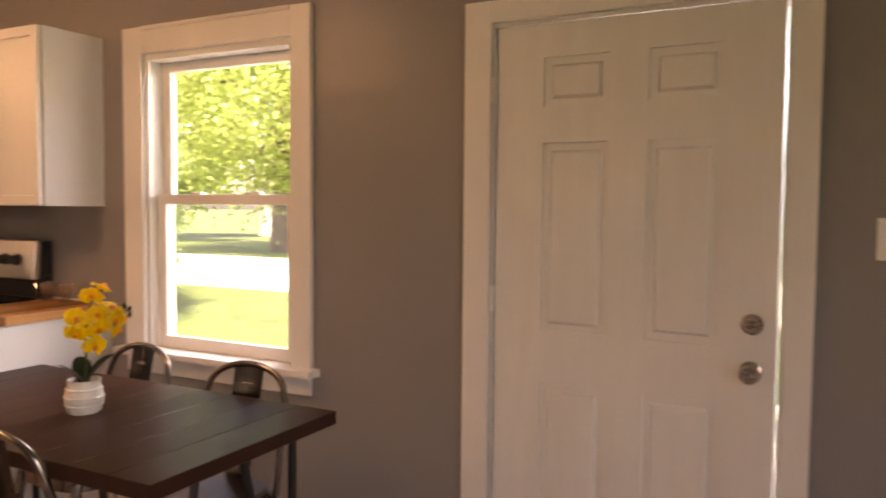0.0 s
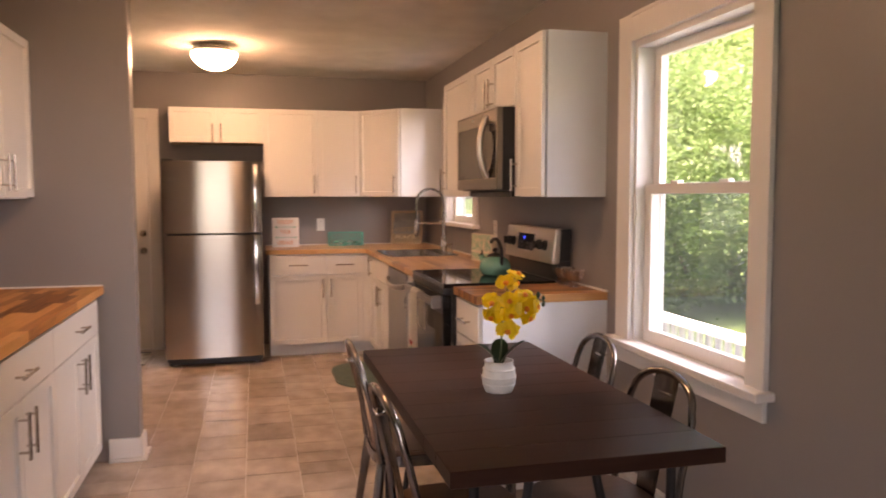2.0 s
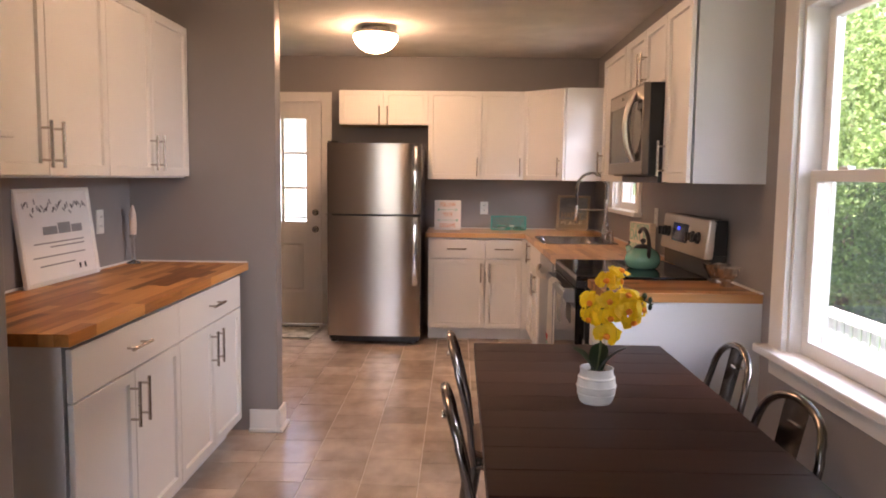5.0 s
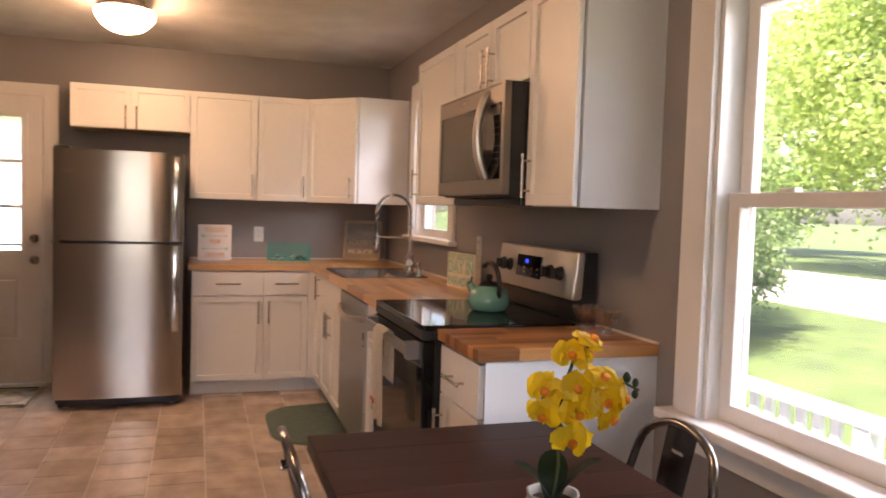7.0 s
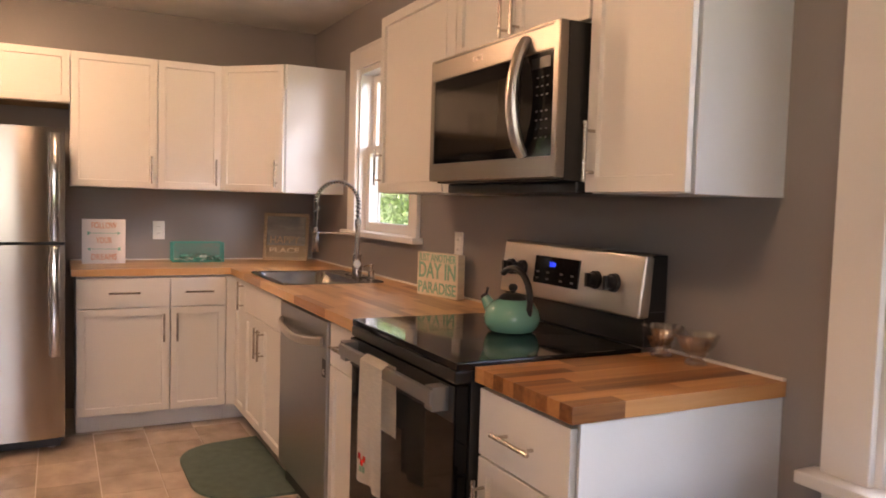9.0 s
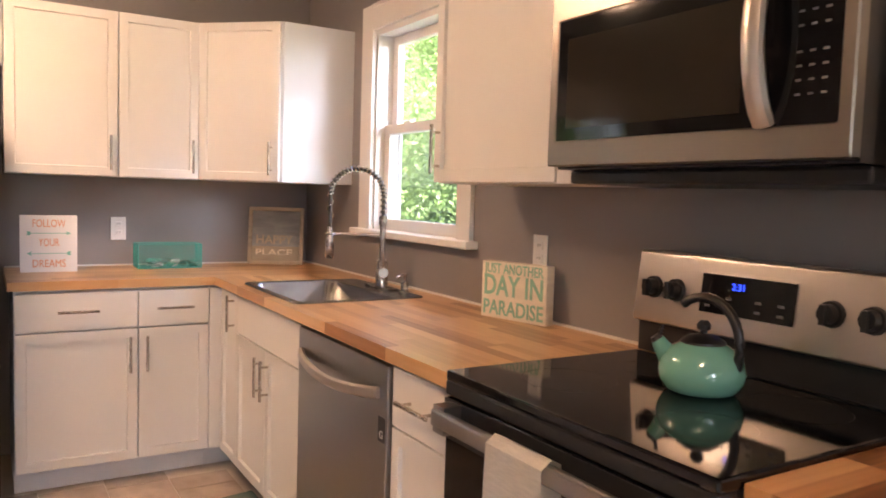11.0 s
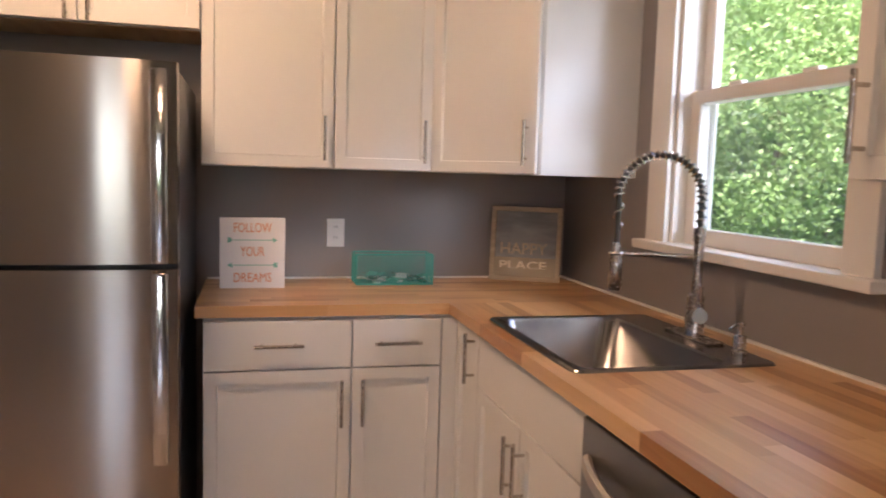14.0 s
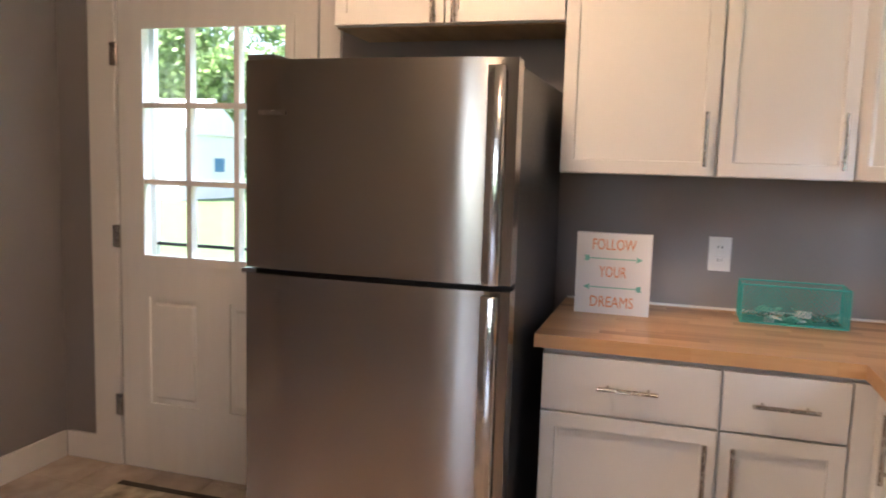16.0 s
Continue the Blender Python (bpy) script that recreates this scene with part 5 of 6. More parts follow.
# louvred opening in the return wall
lv = thing("louvred_panel", (5.3, -2.39, 1.46), "white framed panel with dark horizontal louvres", "louvre")
FLV = facing(5.52, -2.3985, 0, "+y")
part("frame", (lambda bm: (bm.transform(FLV), bm)[1])(ring(0, 0.41, 1.48, 2.05, 0.0, 0.02, 0.028, 0.03, 0.03)), M_TRIM, lv)
part("backing", B((0.02, 0.39, 0.0005, 0.004, 1.5, 2.03), m=FLV), M_BLIND, lv)
part("mullion", B((0.198, 0.212, 0.004, 0.02, 1.51, 2.02), m=FLV), M_TRIM, lv)
part("ledge", B((-0.03, 0.44, 0.0, 0.045, 1.462, 1.48), r=0.004, m=FLV), M_TRIM, lv)
for k in range(24):
    for u0, u1 in ((0.03, 0.197), (0.213, 0.38)):
        part("slat", B((u0, u1, 0.006, 0.012, 0, 0.012), m=FLV @ Matrix.Translation((0, 0, 1.516 + k * 0.021)) @ Matrix.Rotation(radians(-25), 4, "X")), M_DARKGREY, lv)

# wall register in the skirting
vr = thing("air_register", (4.28, -0.01, 0), "white metal air register in the baseboard", "air vent")
part("frame", ring(4.087, 4.473, 0.0, 0.15, -0.03, -0.0005, 0.03, 0.03, 0.03), M_TRIM, vr)
part("backing", B((4.115, 4.445, -0.012, -0.004, 0.028, 0.122)), M_BLIND, vr)
for k in range(11):
    part("slat", B((4.13 + k * 0.029, 4.135 + k * 0.029, -0.026, -0.012, 0.03, 0.12)), M_TRIM, vr)


# ==== ceiling lamps ====
def ceiling_lamp(x, y, dome):
    root = thing("ceiling_light", (x, y, CEIL), "lit flush ceiling light with frosted dome and nickel rim", "ceiling light", "ceiling lights")
    bm = bmesh.new()
    lathe(bm, [(0.0, CEIL - 0.001), (0.105, CEIL - 0.001), (0.108, CEIL - 0.030), (0.150, CEIL - 0.042), (0.161, CEIL - 0.050), (0.161, CEIL - 0.059), (0.152, CEIL - 0.063), (0.0, CEIL - 0.055)], (x, y, 0), 40)
    part("rim", bm, M_NICKEL, root, "", True)
    bm = bmesh.new()
    lathe(bm, [(0.142, CEIL - 0.060), (0.163, CEIL - 0.068), (0.160, CEIL - 0.088), (0.144, CEIL - 0.118), (0.116, CEIL - 0.148), (0.078, CEIL - 0.170), (0.039, CEIL - 0.182), (0.0, CEIL - 0.186)], (x, y, 0), 40)
    part("dome", bm, dome, root, "frosted glass dome, lit", True)


ceiling_lamp(1.34, -1.873, M_DOME)
ceiling_lamp(4.15, -1.60, M_DOME_DINING)

# ==== floor things ====
bm = bmesh.new()
lo = []
for cx, cy, a0, r in ((1.0, -0.62, 90, 0.01), (1.27, -0.80, 180, 0.25), (1.60, -0.80, 270, 0.25), (1.85, -0.62, 0, 0.01)):
    for k in range(9):
        a = radians(a0 + k * 90 / 8)
        lo.append(bm.verts.new((cx + r * math.cos(a), cy + r * math.sin(a), 0.0)))
f = bm.faces.new(lo)
up = bmesh.ops.extrude_face_region(bm, geom=[f])
bmesh.ops.translate(bm, verts=[v for v in up["geom"] if isinstance(v, bmesh.types.BMVert)], vec=(0, 0, 0.012))
solid("kitchen_mat", bm, M_MAT, "grey-green half-round kitchen mat before the sink", "mat")
rg2 = thing("door_rug", (0.45, -2.9, 0), "small patterned rug inside the back door", "rug")
part("rug_body", B((0.16, 0.70, -3.34, -2.50, 0.0, 0.010), r=0.003), M_RUG, rg2)
part("rug_border", B((0.17, 0.205, -3.33, -2.51, 0.0102, 0.012)), M_SOIL, rg2)
part("rug_border", B((0.655, 0.69, -3.33, -2.51, 0.0102, 0.012)), M_SOIL, rg2)

# ==== dining table ====
tb = thing("dining_table", (4.735, -0.82, 0), "dark stained plank dining table with black metal legs", "table")
TX0, TX1, TY0, TY1, TZ = 4.018, 5.455, -1.185, -0.455, 0.730
npl = 10
wpl = (TX1 - TX0) / npl
pm = {}
for i in range(npl):
    k = "end" if i in (0, npl - 1) else "mid"
    if k not in pm:
        bm = bmesh.new()
        box(bm, 0, wpl - 0.0003, 0, TY1 - TY0, 0, 0.042)
        bmesh.ops.bevel(bm, geom=list(bm.edges), offset=0.0009 if k == "mid" else 0.002, segments=1, affect="EDGES")
        pm[k] = mesh_from("tabletop_plank", bm, M_DARKWOOD)
    ob = new("tabletop_plank", pm[k])
    ob.parent = tb
    ob.matrix_parent_inverse = Matrix.Translation(tb.location).inverted()
    ob.location = (TX0 + i * wpl, TY0, TZ - 0.042)
part("under_rail", B((4.15, 5.33, -1.09, -1.05, TZ - 0.067, TZ - 0.042)), M_BLACKM, tb)
part("under_rail", B((4.15, 5.33, -0.59, -0.55, TZ - 0.067, TZ - 0.042)), M_BLACKM, tb)
for sx, lx in ((1, 5.36), (-1, 4.11)):
    for ly, li, lb in ((-1.10, -0.95, -1.05), (-0.555, -0.78, -0.62)):
        bm = bmesh.new()
        rod(bm, (lx, ly, 0.0), (lx, ly, TZ - 0.042), 0.0135, seg=10)
        part("leg", bm, M_BLACKM, tb, "", True)
        bm = bmesh.new()
        rod(bm, (lx, lb, 0.008), (lx, li, TZ - 0.042), 0.0125, seg=10)
        part("leg_brace", bm, M_BLACKM, tb, "", True)

# ==== chairs ====
ch = thing("dining_chair", (0, 0, 0), "gunmetal bistro chair with wooden seat at the table", "chair", "chairs round the table")
SZ = 0.448
bm = bmesh.new()
pts = []
for i in range(28):
    a = math.tau * i / 28
    c, s = math.cos(a), math.sin(a)
    pts.append((0.185 * math.copysign(abs(c) ** 0.55, c), 0.18 * math.copysign(abs(s) ** 0.55, s)))
lo = [bm.verts.new((x, y, SZ - 0.018)) for x, y in pts]
f = bm.faces.new(lo)
up = bmesh.ops.extrude_face_region(bm, geom=[f])
bmesh.ops.translate(bm, verts=[v for v in up["geom"] if isinstance(v, bmesh.types.BMVert)], vec=(0, 0, 0.018))
bmesh.ops.bevel(bm, geom=[e for e in bm.edges if abs(e.verts[0].co.z - e.verts[1].co.z) < 1e-5], offset=0.005, segments=2, affect="EDGES")
part("seat", bm, M_SEAT, ch, "brown wooden seat", True)
bm = bmesh.new()
lo = [bm.verts.new((x * 1.02, y * 1.02, SZ - 0.058)) for x, y in pts]
hi = [bm.verts.new((x * 1.02, y * 1.02, SZ - 0.0185)) for x, y in pts]
for k in range(28):
    bm.faces.new((lo[k], lo[(k + 1) % 28], hi[(k + 1) % 28], hi[k]))
bm.faces.new(hi)
part("seat_pan", bm, M_GUN, ch, "", True)
for sx in (-1, 1):
    for sy in (-1, 1):
        bm = bmesh.new()
        rod(bm, (sx * 0.205, sy * 0.215, 0.0), (sx * 0.150, sy * 0.155, SZ - 0.03), 0.013, 0.020, 8)
        part("leg", bm, M_GUN, ch, "", True)
hoop = [(-0.172, -0.165, SZ - 0.04), (-0.176, -0.182, 0.55), (-0.176, -0.205, 0.65), (-0.168, -0.222, 0.715)]
for i in range(13):
    a = math.pi - math.pi * i / 12
    hoop.append((0.160 * math.cos(a), -0.225 - 0.028 * math.sin(a), 0.735 + 0.085 * math.sin(a)))
hoop += [(-p[0], p[1], p[2]) for p in hoop[3::-1]]
bm = bmesh.new()
tube(bm, hoop, 0.0115, 10)
part("back_hoop", bm, M_GUN, ch, "bent tubular back hoop", True)
bm = bmesh.new()
rows = []
for j in range(7):
    q = j / 6
    z = SZ - 0.02 + (0.815 - SZ + 0.02) * q
    y = -0.172 - 0.078 * q ** 1.1
    hw = 0.052 + 0.012 * q
    rows.append([bm.verts.new((hw * u, y - 0.008 * (1 - u * u), z)) for u in (-1, -0.5, 0, 0.5, 1)])
for A, C in zip(rows, rows[1:]):
    for k in range(4):
        bm.faces.new((A[k], A[k + 1], C[k + 1], C[k]))
bmesh.ops.solidify(bm, geom=bm.faces[:], thickness=0.0025)
part("back_splat", bm, M_GUN, ch, "pressed metal back splat", True)
part("hand_slot", B((-0.026, 0.026, -0.262, -0.236, 0.748, 0.757), r=0.003), M_CHROME, ch)
for s in (-1, 1):
    bm = bmesh.new()
    rod(bm, (s * 0.172, -0.165, 0.40), (s * 0.178, 0.02, SZ - 0.03), 0.006)
    part("brace", bm, M_GUN, ch, "", True)
ch.matrix_basis = pose(4.30, -1.025, 0, 0, 0, 0)
copy_thing(ch, pose(4.985, -1.03, 0, 0, 0, 3))
copy_thing(ch, pose(4.42, -0.555, 0, 0, 0, 178))
copy_thing(ch, pose(5.04, -0.62, 0, 0, 0, 183))

# ==== orchid ====
oc = thing("orchid", (4.785, -0.845, TZ), "yellow artificial orchid in a ribbed white pot", "potted plant")
px, py = 4.785, -0.845
bm = bmesh.new()
pr = [(0.0, 0.0), (0.042, 0.0), (0.046, 0.004)]
for i in range(12):
    q = i / 11
    r = 0.048 + 0.008 * math.sin(math.pi * min(1, q * 1.15)) - 0.004 * max(0, q - 0.75)
    pr += [(r, 0.008 + 0.088 * q)]
    if i in (2, 5, 8):
        pr += [(r + 0.0022, 0.0095 + 0.088 * q), (r + 0.0022, 0.0125 + 0.088 * q), (r, 0.014 + 0.088 * q)]
pr += [(0.049, 0.103), (0.045, 0.103), (0.044, 0.085), (0.0, 0.085)]
lathe(bm, pr, (px, py, TZ), 48, 0.016, 8)
pot = part("pot", bm, M_POT, oc, "white ribbed ceramic pot", True)
bm = bmesh.new()
lathe(bm, [(0.0, 0.088), (0.043, 0.086)], (px, py, TZ), 20)
part("moss", bm, M_SOIL, oc)


def leaf_blade(base, tip, width, droop):
    bm = bmesh.new()
    base, tip = Vector(base), Vector(tip)
    d = tip - base
    s = d.cross(Vector((0, 0, 1))).normalized()
    rows = []
    for i in range(9):
        q = i / 8
        c = base + d * q + Vector((0, 0, droop * math.sin(math.pi * q)))
        w = width * (math.sin(math.pi * (0.12 + 0.86 * q)) ** 0.7)
        rows.append([bm.verts.new(c - s * w + Vector((0, 0, w * 0.25))), bm.verts.new(c), bm.verts.new(c + s * w + Vector((0, 0, w * 0.25)))])
    for A, C in zip(rows, rows[1:]):
        for k in range(2):
            bm.faces.new((A[k], A[k + 1], C[k + 1], C[k]))
    bmesh.ops.solidify(bm, geom=bm.faces[:], thickness=0.0015)
    part("leaf", bm, M_LEAF, oc, "", True)


RV = Vector((0.31, 0.95, 0))            # the spray spreads along this line
for r_, up_, dep, wid in ((-0.075, 0.155, 0.0, 0.030), (0.080, 0.170, 0.015, 0.034), (0.02, 0.165, -0.05, 0.028)):
    leaf_blade((px, py, TZ + 0.085), (px + RV.x * r_ + dep, py + RV.y * r_, TZ + up_), wid, 0.012)
def spray(pts, r):
    bm = bmesh.new()
    tube(bm, [(px + RV.x * q + d, py + RV.y * q, TZ + z) for q, z, d in pts], r, 6)
    part("stem", bm, M_STEM, oc, "", True)


spray([(0, 0.08, 0), (0.008, 0.15, 0), (0.010, 0.22, -0.005), (0.012, 0.29, -0.005), (0.028, 0.345, 0), (0.055, 0.38, 0.005)], 0.0034)
spray([(0.010, 0.20, 0), (0.045, 0.262, 0.005), (0.085, 0.298, 0.005), (0.125, 0.308, 0), (0.150, 0.296, 0)], 0.0026)
spray([(0.012, 0.27, 0), (-0.008, 0.285, 0), (-0.028, 0.275, 0)], 0.0022)
for q, z, sz in ((0.127, 0.318, 0.011), (0.143, 0.309, 0.009), (0.143, 0.288, 0.009)):
    bm = bmesh.new()
    lathe(bm, [(0, -sz), (sz * 0.55, -sz * 0.5), (sz * 0.75, 0.1 * sz), (sz * 0.5, sz * 0.8), (0, sz * 1.15)], (px + RV.x * q, py + RV.y * q, TZ + z), 10)
    part("bud", bm, M_LEAF, oc, "dark green closed bud", True)


def flower(c, out, size, spin):
    """Two broad petals, three narrower sepals and a lip, cupped round the way it looks."""
    q = Vector(out).to_track_quat("Z", "Y").to_matrix().to_4x4()
    m = Matrix.Translation(c) @ q @ Matrix.Rotation(radians(spin), 4, "Z")
    bm = bmesh.new()
    for ang, wd, ln in ((90, 0.26, 0.50), (210, 0.25, 0.48), (330, 0.25, 0.48), (15, 0.40, 0.52), (165, 0.40, 0.52)):
        a = radians(ang)
        d, s = Vector((math.cos(a), math.sin(a), 0)), Vector((-math.sin(a), math.cos(a), 0))
        rows = []
        for i in range(6):
            t = i / 5
            w = wd * 0.85 * math.sin(math.pi * (0.05 + 0.83 * t)) ** 1.0
            z = 0.05 * math.sin(math.pi * t * 0.9) - 0.06 * t * t + (0.03 if wd > 0.3 else 0)
            rows.append([bm.verts.new((d * ln * t * 1.05 + s * w * u + Vector((0, 0, z - 0.04 * u * u * w / 0.3))) * size) for u in (-1, 0, 1)])
        for A, C in zip(rows, rows[1:]):
            for k in range(2):
                bm.faces.new((A[k], A[k + 1], C[k + 1], C[k]))
    for v in bm.verts:
        v.co += Vector((rng.uniform(-1, 1), rng.uniform(-1, 1), rng.uniform(-1.6, 1.6))) * 0.05 * size
    bm.transform(m)
    f = part("flower", bm, M_YELLOW, oc, "", True)
    bm = bmesh.new()
    lathe(bm, [(0.0, 0.0), (0.10 * size, 0.04 * size), (0.14 * size, 0.12 * size), (0.09 * size, 0.20 * size), (0.0, 0.22 * size)], (0, -0.06 * size, 0), 10)
    bm.transform(m)
    part("lip", bm, M_AMBER, f, "amber flower heart", True)


rng = random.Random(5)
# along the spray, height, towards the room, and the way each bloom looks
spots = [(0.055, 0.385, 0.005, (0.3, 0.3, 0.9)), (0.020, 0.358, 0.010, (0.7, -0.3, 0.6)), (0.058, 0.358, -0.015, (0.3, 0.7, 0.2)), (-0.025, 0.295, 0.012, (0.8, -0.5, 0.1)), (-0.025, 0.248, 0.006, (0.6, -0.6, -0.4)),
         (0.027, 0.302, 0.020, (0.9, -0.1, 0.3)), (0.078, 0.318, 0.008, (0.6, 0.1, 0.8)), (0.078, 0.280, 0.024, (0.95, 0.0, 0.1)), (0.118, 0.284, 0.006, (0.6, 0.8, 0.1)), (0.092, 0.248, 0.016, (0.8, 0.4, -0.3)),
         (0.030, 0.258, 0.024, (0.9, -0.2, -0.2)), (0.022, 0.205, 0.018, (0.9, -0.1, -0.1)), (0.050, 0.285, -0.030, (-0.8, 0.2, 0.2)), (0.005, 0.250, -0.026, (-0.8, -0.4, 0.1))]
for q, z, d, o in spots:
    flower((px + RV.x * q + d, py + RV.y * q, TZ + z), o, 0.062 + 0.011 * rng.random(), rng.uniform(-25, 25))

# ==== outdoors ====
GZ = -0.62
bm = bmesh.new()
bmesh.ops.create_grid(bm, x_segments=2, y_segments=2, size=400)
bm.transform(Matrix.Translation((0, 0, GZ)))
solid("ground", bm, M_GRASS, "mown green lawn", "lawn", "structure")
solid("road", B((-120, 120, 11.6, 20.5, GZ - 0.05, GZ + 0.02)), M_CONC, "pale concrete street beyond the lawn", "road", "structure")
solid("porch_floor", B((0.9, 8.6, WT, 1.72, GZ, -0.10)), M_CONC, "pale front porch floor", "porch", "structure")
pr_ = thing("porch_railing", (5.5, 1.68, -0.10), "white painted porch railing with square pickets", "railing")
part("top_rail", B((0.95, 8.5, 1.62, 1.74, 0.34, 0.39), r=0.006), M_VINYL, pr_)
part("bottom_rail", B((0.95, 8.5, 1.66, 1.70, -0.05, -0.01)), M_VINYL, pr_)
for px_ in (0.98, 3.2, 5.8, 8.45):
    part("post", B((px_ - 0.05, px_ + 0.05, 1.631, 1.729, -0.10, 0.34), r=0.004), M_VINYL, pr_)
bm = bmesh.new()
box(bm, -0.027, 0.027, -0.015, 0.015, 0, 0.35)
pk = mesh_from("picket", bm, M_VINYL)
for i in range(62):
    x = 1.09 + i * 0.12
    if min(abs(x - q) for q in (0.98, 3.2, 5.8, 8.45)) < 0.085:
        continue
    ob = new("picket", pk)
    ob.parent = pr_
    ob.matrix_parent_inverse = Matrix.Translation(pr_.location).inverted()
    ob.location = (x, 1.68, -0.01)


def tree(name, x, y, height, crown_r, trunk_r, n, leaf, label, mat, crown_low=0.3, seed=1):
    """A tapered trunk with limbs and a crown of many leaves in uneven clumps."""
    rng = np.random.default_rng(seed)
    root = thing(name, (x, y, GZ), label, "tree" if "bush" not in name else "bush")
    bm = bmesh.new()
    th = height * 0.62
    tube(bm, [(x, y, GZ - 0.05), (x + 0.05, y, GZ + th * 0.3), (x - 0.06, y + 0.05, GZ + th * 0.7), (x, y, GZ + th)], trunk_r, 10)
    for v in bm.verts:
        k = 1.25 - 0.85 * (v.co.z - GZ) / th
        v.co.x, v.co.y = x + (v.co.x - x) * k, y + (v.co.y - y) * k
    part("trunk", bm, M_BARK, root, "", True)
    ncl = max(16, int(n / 420))
    cen = []
    for k in range(ncl):
        u = rng.normal(size=3)
        u /= np.linalg.norm(u)
        r = crown_r * (0.45 + 0.55 * rng.random() ** 0.5)
        c = np.array([x, y, GZ + height * (crown_low + 1) / 2]) + u * np.array([r, r, height * (1 - crown_low) / 2 * r / crown_r])
        cen.append(c)
    for k in range(7):
        c = cen[k]
        bm = bmesh.new()
        z0 = GZ + th * (0.45 + 0.07 * k)
        mid = ((x + c[0]) / 2, (y + c[1]) / 2, (z0 + c[2]) / 2 + 0.2)
        tube(bm, [(x, y, z0), mid, tuple(c)], trunk_r * 0.3, 6)
        part("limb", bm, M_BARK, root, "", True)
    cen = np.array(cen)
    who = rng.integers(0, ncl, n)
    cs_ = crown_r * (0.15 + 0.19 * rng.random(ncl))
    p = cen[who] + rng.normal(size=(n, 3)) * cs_[who][:, None] * np.array([0.62, 0.62, 0.42])
    a = rng.normal(size=(n, 3))
    a /= np.linalg.norm(a, axis=1)[:, None]
    b = np.cross(a, rng.normal(size=(n, 3)))
    b /= np.linalg.norm(b, axis=1)[:, None]
    sz = leaf * (0.6 + 0.8 * rng.random(n))[:, None]
    v = np.stack([p - a * sz, p + b * sz * 0.55, p + a * sz, p - b * sz * 0.55], 1).reshape(-1, 3)
    me = bpy.data.meshes.new("crown")
    me.from_pydata(v.tolist(), [], [(4 * i, 4 * i + 1, 4 * i + 2, 4 * i + 3) for i in range(n)])
    me.materials.append(mat)
    ob = new("crown", me)
    ob.parent = root
    ob.matrix_parent_inverse = Matrix.Translation(root.location).inverted()
    tagged(ob, "leafy green crown", kind="stuff")
    return root


L1 = "broad maple tree with light green leaves"
tree("maple_tree", -15.0, 24.2, 13.0, 6.5, 0.45, 46000, 0.115, L1, M_LEAVES, 0.20, 1)
tree("maple_tree", -6.5, 30.0, 13.0, 5.5, 0.4, 26000, 0.14, L1, M_LEAVES, 0.22, 3)
tree("maple_tree", 6.5, 33.0, 13.0, 6.5, 0.4, 9000, 0.26, L1, M_LEAVES, 0.25, 4)
tree("maple_tree", -30.0, 30.0, 13.0, 6.5, 0.4, 12000, 0.24, L1, M_LEAVES, 0.12, 13)
tree("bush", -4.5, 4.6, 4.6, 2.0, 0.10, 80000, 0.034, "dense tall green bush beside the house", M_LEAVES2, 0.05, 5)
tree("bush", -7.5, 6.8, 5.5, 2.6, 0.12, 72000, 0.042, "dense tall green bush beside the house", M_LEAVES2, 0.03, 6)
tree("bush", -5.4, 7.2, 3.6, 1.6, 0.08, 24000, 0.048, "dense tall green bush beside the house", M_LEAVES2, 0.03, 7)
tree("maple_tree", -12.5, 9.0, 9.5, 3.4, 0.28, 34000, 0.085, L1, M_LEAVES, 0.10, 8)
tree("maple_tree", -38.0, -15.5, 14.0, 6.0, 0.4, 26000, 0.22, "tall backyard tree with dark green leaves", M_LEAVES2, 0.12, 9)
tree("maple_tree", -40.0, -29.0, 14.0, 6.5, 0.35, 28000, 0.22, "tall backyard tree with dark green leaves", M_LEAVES2, 0.10, 10)
tree("maple_tree", -37.0, -4.0, 12.0, 5.0, 0.35, 18000, 0.22, "tall backyard tree with dark green leaves", M_LEAVES2, 0.10, 12)


def far_house(name, x, y, w, d, h, ridge, side, label, category):
    """A gabled white building; side: the axis along which its ridge runs."""
    root = thing(name, (x, y, GZ), label, category)
    part("wall", B((x - w / 2, x + w / 2, y - d / 2, y + d / 2, GZ, GZ + h)), M_VINYL, root)
    bm = bmesh.new()
    if side == "x":
        tri = [(x - w / 2 - 0.2, y - d / 2 - 0.25, GZ + h), (x - w / 2 - 0.2, y + d / 2 + 0.25, GZ + h), (x - w / 2 - 0.2, y, GZ + h + ridge)]
        mv = (w + 0.4, 0, 0)
    else:
        tri = [(x - w / 2 - 0.25, y - d / 2 - 0.2, GZ + h), (x + w / 2 + 0.25, y - d / 2 - 0.2, GZ + h), (x, y - d / 2 - 0.2, GZ + h + ridge)]
        mv = (0, d + 0.4, 0)
    f = bm.faces.new([bm.verts.new(t) for t in tri])
    up = bmesh.ops.extrude_face_region(bm, geom=[f])
    bmesh.ops.translate(bm, verts=[v for v in up["geom"] if isinstance(v, bmesh.types.BMVert)], vec=mv)
    part("roof", bm, M_ROOF if name == "far_house" else M_VINYL, root)
    return root


